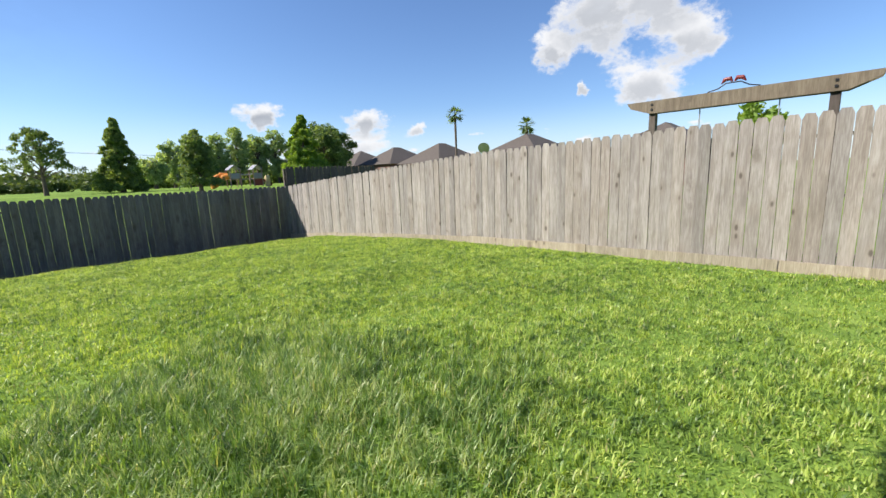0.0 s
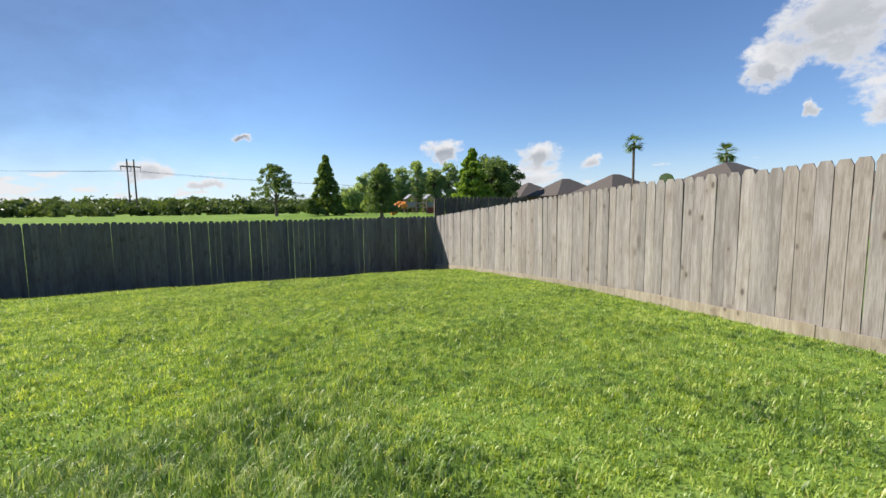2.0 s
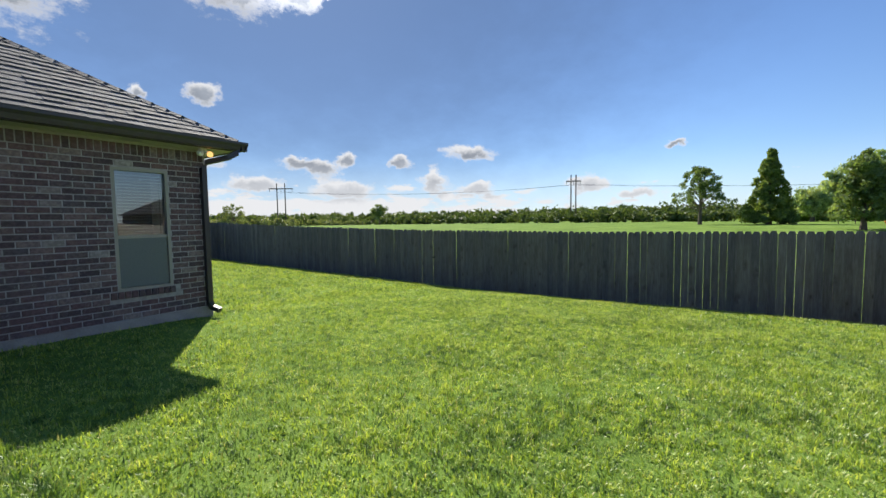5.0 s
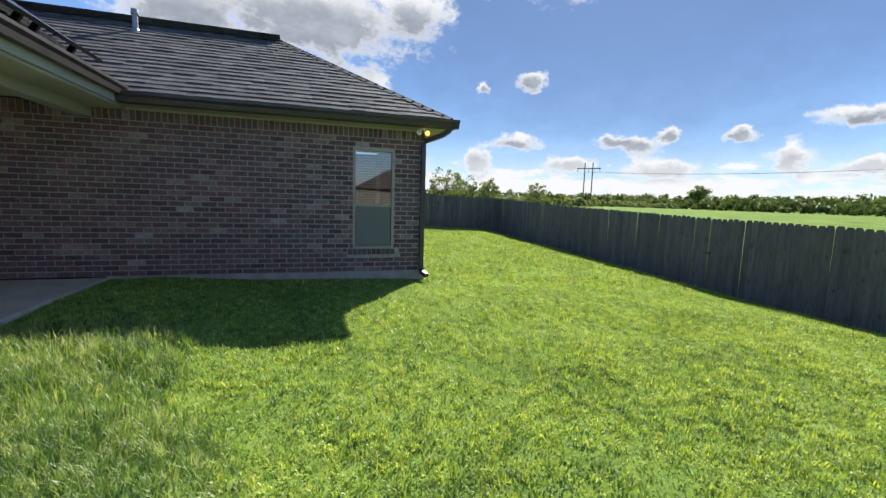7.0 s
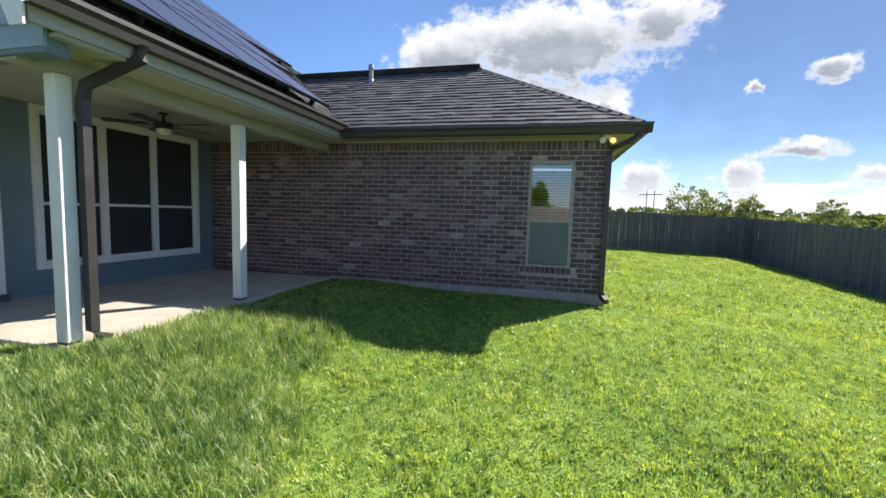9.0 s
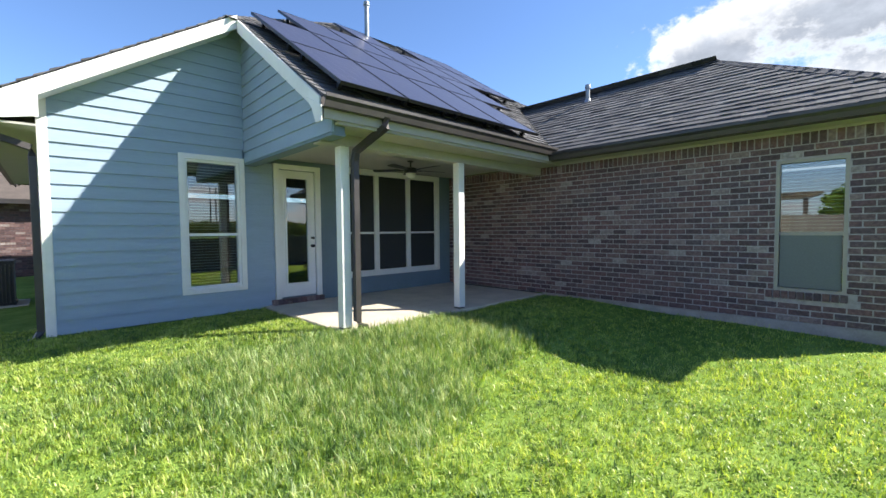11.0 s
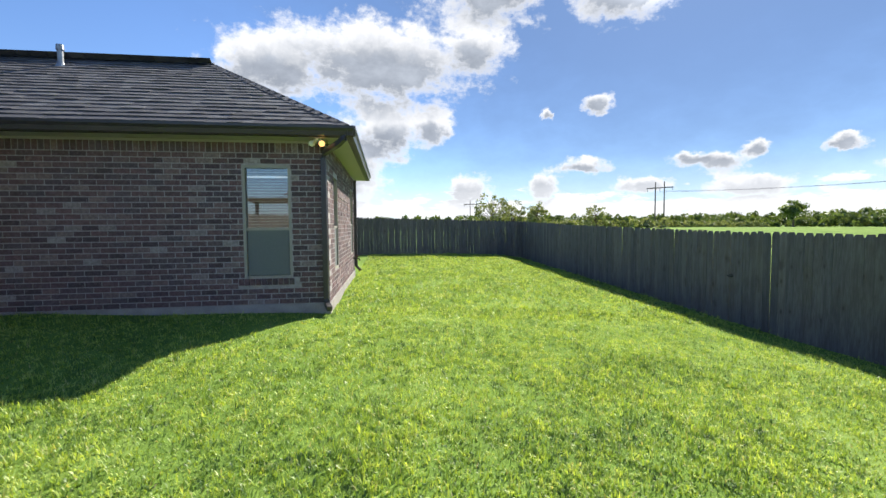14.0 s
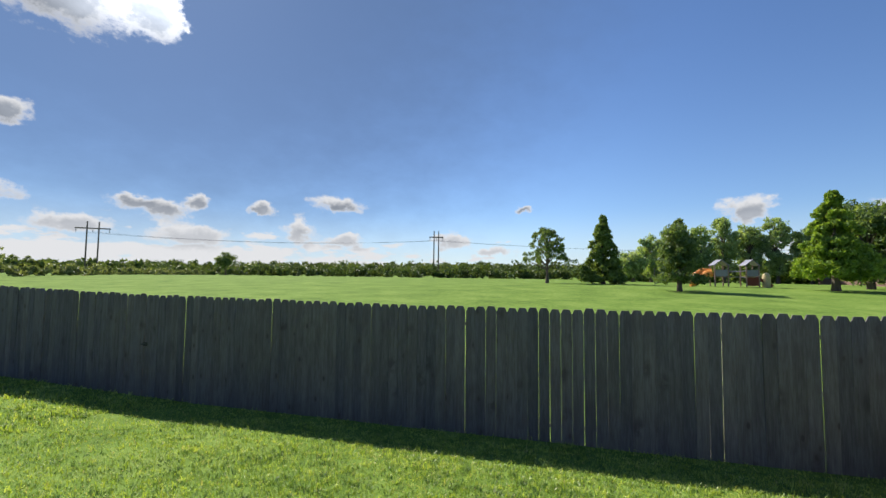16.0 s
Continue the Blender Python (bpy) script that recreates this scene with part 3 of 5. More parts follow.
tagged(part("soldier_course", bm, M_BRICK, wing_wall, "upright soldier bricks under the eave"), kind="stuff")
# wing, end wall (faces +y), with two windows
END_WINS = [(-5.55, -4.98, 0.50, 2.06), (-8.75, -8.1, 0.55, 2.12)]
end_wall = part("wall", wall_cells(bmesh.new(), XW, XB - 0.008, 0.09, WALL_TOP, END_WINS,
                                   lambda bm, a, b, c, d: box(bm, a, b, YW - 0.22, YW - 0.006, c, d)), M_MORTAR, house, "sunlit brick end wall")
brick_jobs.append(("brickwork", (XB, YW, 0), 180, brick_places(0, XB - XW, 0.09, 30, [(XB - b, XB - a, c, d) for a, b, c, d in END_WINS]), end_wall, lambda u: False))
part("wall", boxes((XW, XW + 0.2, -10, YW - 0.22, -0.2, WALL_TOP)), M_FARWALL, house)
part("wall", boxes((XE - 0.2, XE - 0.012, -8.0, YH - 0.02, -0.2, WALL_TOP + 0.1)), M_MORTAR, house, "brick side wall")
brick_jobs.append(("brickwork", (XE, -3.2, 0), 90, brick_places(0, 3.2 + YH - 0.03, -0.05, 30, []), house, lambda u: False))
part("wall", boxes((XW, XE, -10.2, -10.0, -0.2, WALL_TOP)), M_FARWALL, house)
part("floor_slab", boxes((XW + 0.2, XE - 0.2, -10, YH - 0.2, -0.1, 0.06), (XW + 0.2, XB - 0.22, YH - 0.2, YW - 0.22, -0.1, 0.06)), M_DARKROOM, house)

# patio wall (faces +y): window, glazed door, three-light window
SW, DOOR, PW = (0.24, 0.97, 0.45, 2.32), (-1.00, -0.37, 0.17, 2.30), (-3.87, -1.50, 0.47, 2.38)
HOLES = [SW, DOOR, PW]
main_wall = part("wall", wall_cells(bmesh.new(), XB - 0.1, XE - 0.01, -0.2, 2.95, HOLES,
                                    lambda bm, a, b, c, d: box(bm, a, b, YH - 0.2, YH - 0.012, c, d)), M_WALL_SHADED, house, "blue-grey patio wall, coloured darker for the shade under the roof")
RAKE = 0.66


def left_top(z):
    return min(2.37, 2.37 - (z - 2.95) / RAKE)


core = bmesh.new()
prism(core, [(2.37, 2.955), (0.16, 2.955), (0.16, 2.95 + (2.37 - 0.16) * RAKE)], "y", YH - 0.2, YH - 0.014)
part("gable", core, M_WALL_SHADED, house)
LAP = 0.166


def lap_board(a0, a1, b0, b1, z, h, axis, plane):
    """A lapped board from a0..b0 (below) to a1..b1 (above), proud at its lower edge."""
    bm = bmesh.new()
    lo, hi = plane + 0.023, plane + 0.004
    def at(u, d, zz):
        return (u, d, zz) if axis == "y" else (d, u, zz)
    c = [at(a0, lo, z), at(b0, lo, z), at(b1, hi, z + h), at(a1, hi, z + h), at(a0, plane - 0.01, z), at(b0, plane - 0.01, z), at(b1, plane - 0.01, z + h), at(a1, plane - 0.01, z + h)]
    v = [bm.verts.new(p) for p in c]
    for f in ((0, 1, 2, 3), (5, 4, 7, 6), (0, 4, 5, 1), (3, 2, 6, 7), (0, 3, 7, 4), (1, 5, 6, 2)):
        bm.faces.new([v[i] for i in f])
    return bm


z = 0.04
while z < 4.25:
    h = LAP + 0.004
    r0 = 0.158 if z > 2.33 else -0.27
    l0, l1 = left_top(z), left_top(z + h)
    spans = [(r0, l0, l1)]
    if z + h > SW[2] - 0.09 and z < SW[3] + 0.06:
        spans = [(r0, SW[0] - 0.05, SW[0] - 0.05), (SW[1] + 0.05, l0, l1)]
        under, over = SW[2] - 0.04 - z, z + h - SW[3] - 0.04
        if under > 0.02:
            part("siding_board", lap_board(SW[0] - 0.05, SW[0] - 0.05, SW[1] + 0.05, SW[1] + 0.05, z, min(h, under), "y", YH), M_SIDING, house)
        elif over > 0.02:
            part("siding_board", lap_board(SW[0] - 0.05, SW[0] - 0.05, SW[1] + 0.05, SW[1] + 0.05, z + h - over, over, "y", YH), M_SIDING, house)
    for a, b, b1 in spans:
        if b - a > 0.05:
            part("siding_board", lap_board(a, a, b, max(b1, a + 0.01), z, h, "y", YH), M_SIDING, house)
    z += LAP

# side of the patio gable (faces +x)
GX = 0.15
def patio_z(y):
    return 2.62 + RAKE * (2.1 - y)
core = bmesh.new()
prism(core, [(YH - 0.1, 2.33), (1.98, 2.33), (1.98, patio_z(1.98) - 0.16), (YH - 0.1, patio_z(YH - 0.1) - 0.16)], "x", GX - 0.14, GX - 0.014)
part("gable", core, M_WALL_SHADED, house)
z = 2.33
while z < 4.2:
    y_at = lambda q: min(1.98, 2.1 - (q + 0.14 - 2.62) / RAKE)
    if y_at(z) - YH > 0.1:
        part("siding_board", lap_board(YH + 0.012, YH + 0.012, y_at(z), max(YH + 0.03, y_at(z + LAP)), z, LAP + 0.004, "x", GX), M_SIDING, house)
    z += LAP
part("trim", boxes((GX - 0.15, GX + 0.012, YH, 1.98, 2.295, 2.332)), M_WALL_SHADED, house)
# white corner board
part("corner_board", soft_box(2.365, XE + 0.004, YH - 0.05, YH + 0.028, -0.05, 2.96), M_WHITE, house, "white corner board")


def framed_window(name, u0, u1, z0, z1, trim, mat, axis, plane, sign, lights=1, screen=True, blind=True, rail=0.5, blind_drop=1.0, screen_mat=M_SCREEN, blind_mat=M_BLIND):
    """A sash window in an opening: outer trim, frame, panes, meeting rail, blind behind."""
    def b(bm, a0, a1, d0, d1, c0, c1):
        p, q = sorted((plane + sign * d0, plane + sign * d1))
        box(bm, a0, a1, p, q, c0, c1) if axis == "y" else box(bm, p, q, a0, a1, c0, c1)
        return bm
    def at(u, d, zz):
        return (u, plane + sign * d, zz) if axis == "y" else (plane + sign * d, u, zz)
    e = 0.035
    w_ob = part(name, ring(bmesh.new(), at, u0, u1, z0, z1, e, -0.10, 0.004), mat, house)
    if trim:
        part("casing", ring(bmesh.new(), at, u0 - trim, u1 + trim, z0 - trim, z1 + trim, trim - 0.001, -0.02, 0.032), mat, w_ob)
    step = (u1 - u0) / lights
    zm = z0 + (z1 - z0) * rail
    for i in range(lights):
        a, c = u0 + i * step, u0 + (i + 1) * step
        if i:
            part("mullion", b(bmesh.new(), a - 0.045, a + 0.045, -0.10, 0.02, z0 + e, z1 - e), mat, w_ob)
        ia, ic = a + (e if not i else 0.045), c - (e if i == lights - 1 else 0.045)
        part("meeting_rail", b(bmesh.new(), ia, ic, -0.075, -0.008, zm - 0.02, zm + 0.02), mat, w_ob)
        for c0, c1, d in ((z0 + e, zm - 0.02, -0.06), (zm + 0.02, z1 - e, -0.045)):
            g = part("pane", b(bmesh.new(), ia, ic, d - 0.004, d, c0, c1), M_GLASS, w_ob)
            g.visible_shadow = False
        if screen:
            part("insect_screen", b(bmesh.new(), ia + 0.01, ic - 0.01, -0.028, -0.022, z0 + e + 0.01, zm - 0.02), screen_mat, w_ob)
            if lights > 1:
                part("insect_screen", b(bmesh.new(), ia + 0.01, ic - 0.01, -0.028, -0.022, zm + 0.02, z1 - e - 0.01), screen_mat, w_ob)
        if blind:
            bl, zz = bmesh.new(), z1 - e - 0.05
            while zz > z1 - e - (z1 - z0) * blind_drop:
                b(bl, ia + 0.005, ic - 0.005, -0.165, -0.125, zz, zz + 0.006)
                zz -= 0.042
            part("blind", bl, blind_mat, w_ob, "horizontal blind slats behind the glass")
    return w_ob


framed_window("window", WIN[0], WIN[1], WIN[2], WIN[3], 0, M_TAN, "x", XB - 0.01, 1, 1, True, True, 0.44, 0.96)
for q in END_WINS:
    framed_window("window", q[0], q[1], q[2], q[3], 0, M_TAN, "y", YW - 0.01, 1, 1, True, False, 0.45)
framed_window("window", SW[0], SW[1], SW[2], SW[3], 0.075, M_WHITE, "y", YH, 1, 1, False, True, 0.42, 0.97)
# blind slats here are coloured dark for the gloom indoors
framed_window("window", PW[0], PW[1], PW[2], PW[3], 0.07, M_WHITE, "y", YH, 1, 3, True, True, 0.40, 0.96, M_DARKSCREEN, M_DARKROOM)

# glazed back door
tr = boxes((DOOR[0] - 0.09, DOOR[0], YH - 0.1, YH + 0.035, 0.10, DOOR[3] + 0.08), (DOOR[1], DOOR[1] + 0.09, YH - 0.1, YH + 0.035, 0.10, DOOR[3] + 0.08),
           (DOOR[0], DOOR[1], YH - 0.1, YH + 0.035, DOOR[3], DOOR[3] + 0.08))
door = part("door", tr, M_WHITE, house, "white back door with a full glass light")
d0, d1, e0, e1 = DOOR[0] + 0.012, DOOR[1] - 0.012, DOOR[2] + 0.01, DOOR[3] - 0.01
gx0, gx1, gz0, gz1 = d0 + 0.13, d1 - 0.11, e0 + 0.22, e1 - 0.13
part("door_leaf", wall_cells(bmesh.new(), d0, d1, e0, e1, [(gx0, gx1, gz0, gz1)], lambda bm, a, b, c, d: box(bm, a, b, YH - 0.05, YH - 0.005, c, d)), M_WHITE, door)
part("glazing_bead", ring(bmesh.new(), lambda u, d, zz: (u, d, zz), gx0 - 0.03, gx1 + 0.03, gz0 - 0.03, gz1 + 0.03, 0.031, YH - 0.01, YH + 0.008), M_WHITE, door)
g = part("pane", boxes((gx0, gx1, YH - 0.03, YH - 0.026, gz0, gz1)), M_GLASS, door)
g.visible_shadow = False
for zz, rr in ((1.02, 0.028), (1.16, 0.022)):
    bm = tube(bmesh.new(), [(d0 + 0.055, YH - 0.006, zz), (d0 + 0.055, YH + 0.03, zz), (d0 + 0.055, YH + 0.06, zz)], [rr, rr * 0.6, rr], 12)
    part("door_knob" if rr > 0.025 else "deadbolt", bm, M_BLACK, door, "black metal")
bm = bmesh.new()
for k in range(11):
    x = -1.10 + (k + 0.5) * 0.0815
    box(bm, x - 0.036, x + 0.036, YH - 0.02, YH + 0.10, 0.07, 0.155)
tagged(part("door_sill", bm, M_BRICK, door, "row of bricks on edge under the door"), kind="stuff")

# patio: slab, posts, beam, ceiling, fan
tagged(new("patio_slab", mesh_of("patio_slab", soft_box(XB + 0.014, -0.08, YH - 0.005, 1.72, -0.2, 0.075, 0.012), M_CONCRETE)), "pale concrete patio slab", "patio", kind="structure")


def patio_post(x, y):
    t = thing("patio_post", "square white patio post on the slab edge", "post", (x, y, 0.075), group="patio posts")
    part("shaft", soft_box(-0.062, 0.062, -0.062, 0.062, 0.02, 2.20), M_WHITE, t)
    part("foot", boxes((-0.055, 0.055, -0.055, 0.055, 0.0, 0.02)), M_BLACK, t, "black post foot")
    return t


post = patio_post(-0.20, 1.55)
copy_thing(post, pose(-2.15, 1.60, 0.075))
part("beam", boxes((XB + 0.01, GX - 0.02, 1.48, 1.66, 2.275, 2.46)), M_SOFFIT, house, "cream painted beam")
part("patio_ceiling", boxes((XB + 0.01, GX - 0.145, YH, 1.48, 2.46, 2.50)), M_SOFFIT, house, "cream patio ceiling")
part("soffit", boxes((XB + 0.01, GX - 0.02, 1.66, 2.06, 2.40, 2.43)), M_SOFFIT, house)
fan = thing("ceiling_fan", "dark bronze ceiling fan under the patio ceiling", "fan", (-2.15, 0.45, 2.46), 20)
part("rod", tube(bmesh.new(), [(0, 0, 0), (0, 0, -0.02), (0, 0, -0.021), (0, 0, -0.12)], [0.06, 0.05, 0.015, 0.015], 12), M_BLACK, fan)
part("motor", tube(bmesh.new(), [(0, 0, -0.11), (0, 0, -0.13), (0, 0, -0.19), (0, 0, -0.21)], [0.06, 0.11, 0.11, 0.07], 16), M_BLACK, fan)
part("light_bowl", tube(bmesh.new(), [(0, 0, -0.21), (0, 0, -0.25), (0, 0, -0.28), (0, 0, -0.29)], [0.09, 0.085, 0.05, 0.01], 16), M_WHITE, fan, "frosted glass bowl")
for k in range(5):
    bm = boxes((0.10, 0.20, -0.015, 0.015, -0.168, -0.160))
    prism(bm, [(0.18, -0.045), (0.64, -0.065), (0.66, 0.0), (0.64, 0.065), (0.18, 0.045)], "z", -0.160, -0.152)
    bmesh.ops.transform(bm, matrix=pose(0, 0, 0, 8, 0, k * 72), verts=bm.verts)
    part("blade", bm, M_BLACK, fan)
for x, y in ((-2.55, 1.15), (-3.6, 1.0)):
    t = thing("recessed_light", "small round recessed ceiling light, lit", "light", (x, y, 2.46), group="recessed lights")
    part("trim_ring", tube(bmesh.new(), [(0, 0, 0.0), (0, 0, -0.008)], [0.09, 0.08], 20), M_WHITE, t)
    part("lens", tube(bmesh.new(), [(0, 0, -0.008), (0, 0, -0.012)], [0.06, 0.055], 20), M_CANLIGHT, t, "glowing lens")

# ---- roofs ----
ROOF_Z = 2.65


def roof_slope(name, origin, u_dir, v_dir, slope, spans, label=""):
    """Shingles row by row on a slope. spans(v) gives the u-range at the level distance v from the eave."""
    o, u, v = Vector(origin), Vector(u_dir), Vector(v_dir)
    rise = math.hypot(1, slope)
    up = (v + Vector((0, 0, slope))).normalized()
    nor = u.cross(up)
    nor = nor if nor.z > 0 else -nor
    rng = random.Random(name + label)
    vs, fs = [], []
    row = 0.162
    d, k, vmax = 0.0, 0, spans(None)
    while d < vmax * rise:
        a, b = spans(min(d + row / 2, vmax * rise) / rise)
        x = a - rng.uniform(0, 0.3)
        while x < b:
            wd = rng.uniform(0.12, 0.36)
            x0, x1 = max(x, a), min(x + wd, b)
            if x1 - x0 > 0.01:
                lift = rng.choice((0.014, 0.017, 0.020, 0.024))
                p = [o + u * q + up * s + nor * h for q, s, h in
                     ((x0, d - 0.01, lift), (x1, d - 0.01, lift), (x1, d + row + 0.01, 0.003), (x0, d + row + 0.01, 0.003),
                      (x0, d - 0.01, -0.004), (x1, d - 0.01, -0.004), (x1, d + row + 0.01, -0.004), (x0, d + row + 0.01, -0.004))]
                n0 = len(vs)
                vs += [tuple(q) for q in p]
                fs += [[n0 + i for i in f] for f in ((0, 1, 2, 3), (0, 4, 5, 1), (1, 5, 6, 2), (3, 7, 4, 0), (2, 6, 7, 3))]
            x += wd
        d += row
        k += 1
    tagged(part(name, array_mesh(name, np.array(vs), np.array(fs), M_SHINGLE), None, house, label), kind="stuff")
    # deck under the shingles
    a0, b0 = spans(0.0)
    a1, b1 = spans(vmax)
    bm = bmesh.new()
    q = [o + u * a0, o + u * b0, o + u * b1 + (v + Vector((0, 0, slope))) * vmax, o + u * a1 + (v + Vector((0, 0, slope))) * vmax]
    lo = [bm.verts.new(p - nor * 0.006) for p in q]
    hi = [bm.verts.new(p - nor * 0.05) for p in q]
    if (q[2] - q[3]).length < 0.02:
        lo, hi = lo[:3], hi[:3]
    bm.faces.new(lo), bm.faces.new(hi[::-1])
    for i in range(len(lo)):
        j = (i + 1) % len(lo)
        bm.faces.new((lo[i], hi[i], hi[j], lo[j]))
    part("roof_deck", bm, M_BLACK, house)


E_X, E_Y, WZ, WS = -3.93, 6.63, 2.585, 0.635               # wing eaves, height and pitch
HALF = 2.76                                               # eave to ridge on the flat
roof_slope("roof_shingles", (E_X, E_Y, WZ), (0, -1, 0), (-1, 0, 0), WS, lambda v: HALF if v is None else (v, 8.4), "charcoal shingles on the wing")
roof_slope("roof_shingles", (E_X, E_Y, WZ), (-1, 0, 0), (0, -1, 0), WS, lambda v: HALF if v is None else (v, max(v + 0.001, 2 * HALF - v)), "charcoal shingles on the hip end")
roof_slope("roof_shingles", (E_X - 2 * HALF, E_Y, WZ), (0, -1, 0), (1, 0, 0), WS, lambda v: HALF if v is None else (v, 8.4), "far slope of the wing")
# main roof: slope over the patio, in a strip below and a part above the notch
EY, EE, RH = 2.10, 2.98, 6.30                             # patio eave, east eave, eave to ridge
roof_slope("roof_shingles", (0.32, EY, ROOF_Z), (-1, 0, 0), (0, -1, 0), RAKE, lambda v: 2.5 if v is None else (0.0, 4.2 + v), "charcoal shingles over the patio")
roof_slope("roof_shingles", (EE, EY - 2.5, ROOF_Z + 2.5 * RAKE), (-1, 0, 0), (0, -1, 0), RAKE,
           lambda v: RH - 2.5 if v is None else (v + 2.5, 2.5 + (14.9 - 2.5 - 2.5) - v), "charcoal shingles of the upper roof")
roof_slope("roof_shingles", (EE, EY - 2.5, ROOF_Z), (0, -1, 0), (-1, 0, 0), RAKE,
           lambda v: RH if v is None else (max(0.0, v - 2.5), 10.1 - v), "charcoal shingles on the east slope")
bm = bmesh.new()                                          # back of the house's roof, plain
a, b, c, d = [bm.verts.new(p) for p in ((EE, EY - 12.6, ROOF_Z), (-11.9, EY - 12.6, ROOF_Z), (-5.6, EY - RH, ROOF_Z + RH * RAKE), (-3.32, EY - RH, ROOF_Z + RH * RAKE))]
e = bm.verts.new((-11.9, EY, ROOF_Z))
bm.faces.new((a, b, c, d)), bm.faces.new((b, e, c))
part("roof_back", bm, M_ROOFFAR, house)
# ridge and hip caps
def cap_line(p, q):
    p, q = Vector(p), Vector(q)
    n, bm = max(1, int((q - p).length / 0.2)), bmesh.new()
    side = (q - p).cross(Vector((0, 0, 1))).normalized() * 0.11
    for k in range(n):
        s, t = p.lerp(q, k / n), p.lerp(q, (k + 1.15) / n)
        for sg in (1, -1):
            vs = [bm.verts.new(x) for x in (s + Vector((0, 0, 0.030)), t + Vector((0, 0, 0.024)), t + side * sg + Vector((0, 0, -0.035)), s + side * sg + Vector((0, 0, -0.022)))]
            bm.faces.new(vs)
    tagged(part("ridge_cap", bm, M_SHINGLE, house), kind="stuff")


RID = (E_X - HALF, E_Y - HALF, WZ + HALF * WS)
cap_line((E_X, E_Y, WZ), RID)
cap_line((E_X - 2 * HALF, E_Y, WZ), RID)
cap_line(RID, (RID[0], -0.6, RID[2]))
HIP = (EE - RH, EY - RH, ROOF_Z + RH * RAKE)
cap_line((EE - 2.5, EY - 2.5, ROOF_Z + 2.5 * RAKE), HIP)
cap_line(HIP, (-5.6, HIP[1], HIP[2]))

# rakes, fascias, soffits
def raked_board(p, q, depth, thick, name, mat, label=""):
    """A board on edge that follows a slope from p to q; thick is a vector across it."""
    bm, p, q, t = bmesh.new(), Vector(p), Vector(q), Vector(thick)
    vs = [bm.verts.new(x + s) for s in (Vector(), t) for x in (p, q, q - Vector((0, 0, depth)), p - Vector((0, 0, depth)))]
    for f in ((0, 1, 2, 3), (7, 6, 5, 4), (0, 4, 5, 1), (1, 5, 6, 2), (2, 6, 7, 3), (3, 7, 4, 0)):
        bm.faces.new([vs[i] for i in f])
    part(name, bm, mat, house, label)


AX, AZ = 0.46, ROOF_Z + 2.52 * RAKE
raked_board((EE, -0.40, ROOF_Z - 0.02), (AX - 0.14, -0.40, AZ + 0.07), 0.19, (0, -0.03, 0), "rake_board", M_WHITE, "white rake board")
raked_board((EE, -0.43, ROOF_Z - 0.17), (AX - 0.1, -0.43, AZ - 0.1), 0.02, (0, -0.40, 0), "rake_soffit", M_WHITE)
raked_board((0.34, -0.36, AZ - 0.02), (0.34, EY - 0.05, ROOF_Z - 0.0), 0.18, (-0.03, 0, 0), "rake_board", M_WHITE, "white rake board")
raked_board((0.31, -0.40, AZ - 0.12), (0.31, EY - 0.1, ROOF_Z - 0.13), 0.02, (-0.17, 0, 0), "rake_soffit", M_WHITE)
bm = prism(bmesh.new(), [(EE, ROOF_Z - 0.2), (EE, ROOF_Z - 0.06), (EE - 0.55, ROOF_Z + 0.30), (EE - 0.55, ROOF_Z - 0.09), (EE - 0.5, ROOF_Z - 0.09)], "y", -0.425, -0.402)
part("eave_return", bm, M_WHITE, house, "white boxed eave end")
part("soffit", boxes((XE, EE - 0.04, -8.0, -0.44, 2.46, 2.485)), M_SOFFIT, house)
bm = prism(bmesh.new(), [(EY - 0.34, ROOF_Z + 0.06), (EY, ROOF_Z - 0.1), (EY, ROOF_Z - 0.26), (EY - 0.12, ROOF_Z - 0.26), (EY - 0.2, ROOF_Z - 0.1)], "x", 0.335, 0.35)
part("eave_return", bm, M_WHITE, house, "white boxed eave end")
part("fascia", boxes((E_X - 0.02, 0.31, EY - 0.05, EY - 0.01, 2.43, 2.64)), M_SOFFIT, house)
part("soffit", boxes((XB, E_X - 0.03, 1.7, E_Y, WALL_TOP, WALL_TOP + 0.02), (XW - 0.35, XB, YW, E_Y - 0.03, WALL_TOP, WALL_TOP + 0.02)), M_SOFFIT, house, "cream soffit")
part("frieze_board", boxes((XB + 0.002, XB + 0.022, 1.7, YW + 0.02, 2.405, WALL_TOP - 0.003)), M_SOFFIT, house)


def gutter(p, q, out, name="gutter"):
    """A K-profile gutter from p to q; out points away from the roof."""
    p, q, o = Vector(p), Vector(q), Vector(out)
    prof = [(0, 0), (0, -0.13), (0.075, -0.13), (0.09, -0.07), (0.115, -0.035), (0.115, 0.0), (0.107, 0.0), (0.105, -0.03), (0.08, -0.066), (0.066, -0.122), (0.008, -0.122), (0.008, 0)]
    bm = bmesh.new()
    ends = [[bm.verts.new(s + o * a + Vector((0, 0, b))) for a, b in prof] for s in (p, q)]
    n = len(prof)
    for i in range(n):
        j = (i + 1) % n
        bm.faces.new((ends[0][i], ends[0][j], ends[1][j], ends[1][i]))
    bm.faces.new(ends[0][::-1]), bm.faces.new(ends[1])
    part(name, bm, M_GUTTER, house, "dark bronze metal gutter")


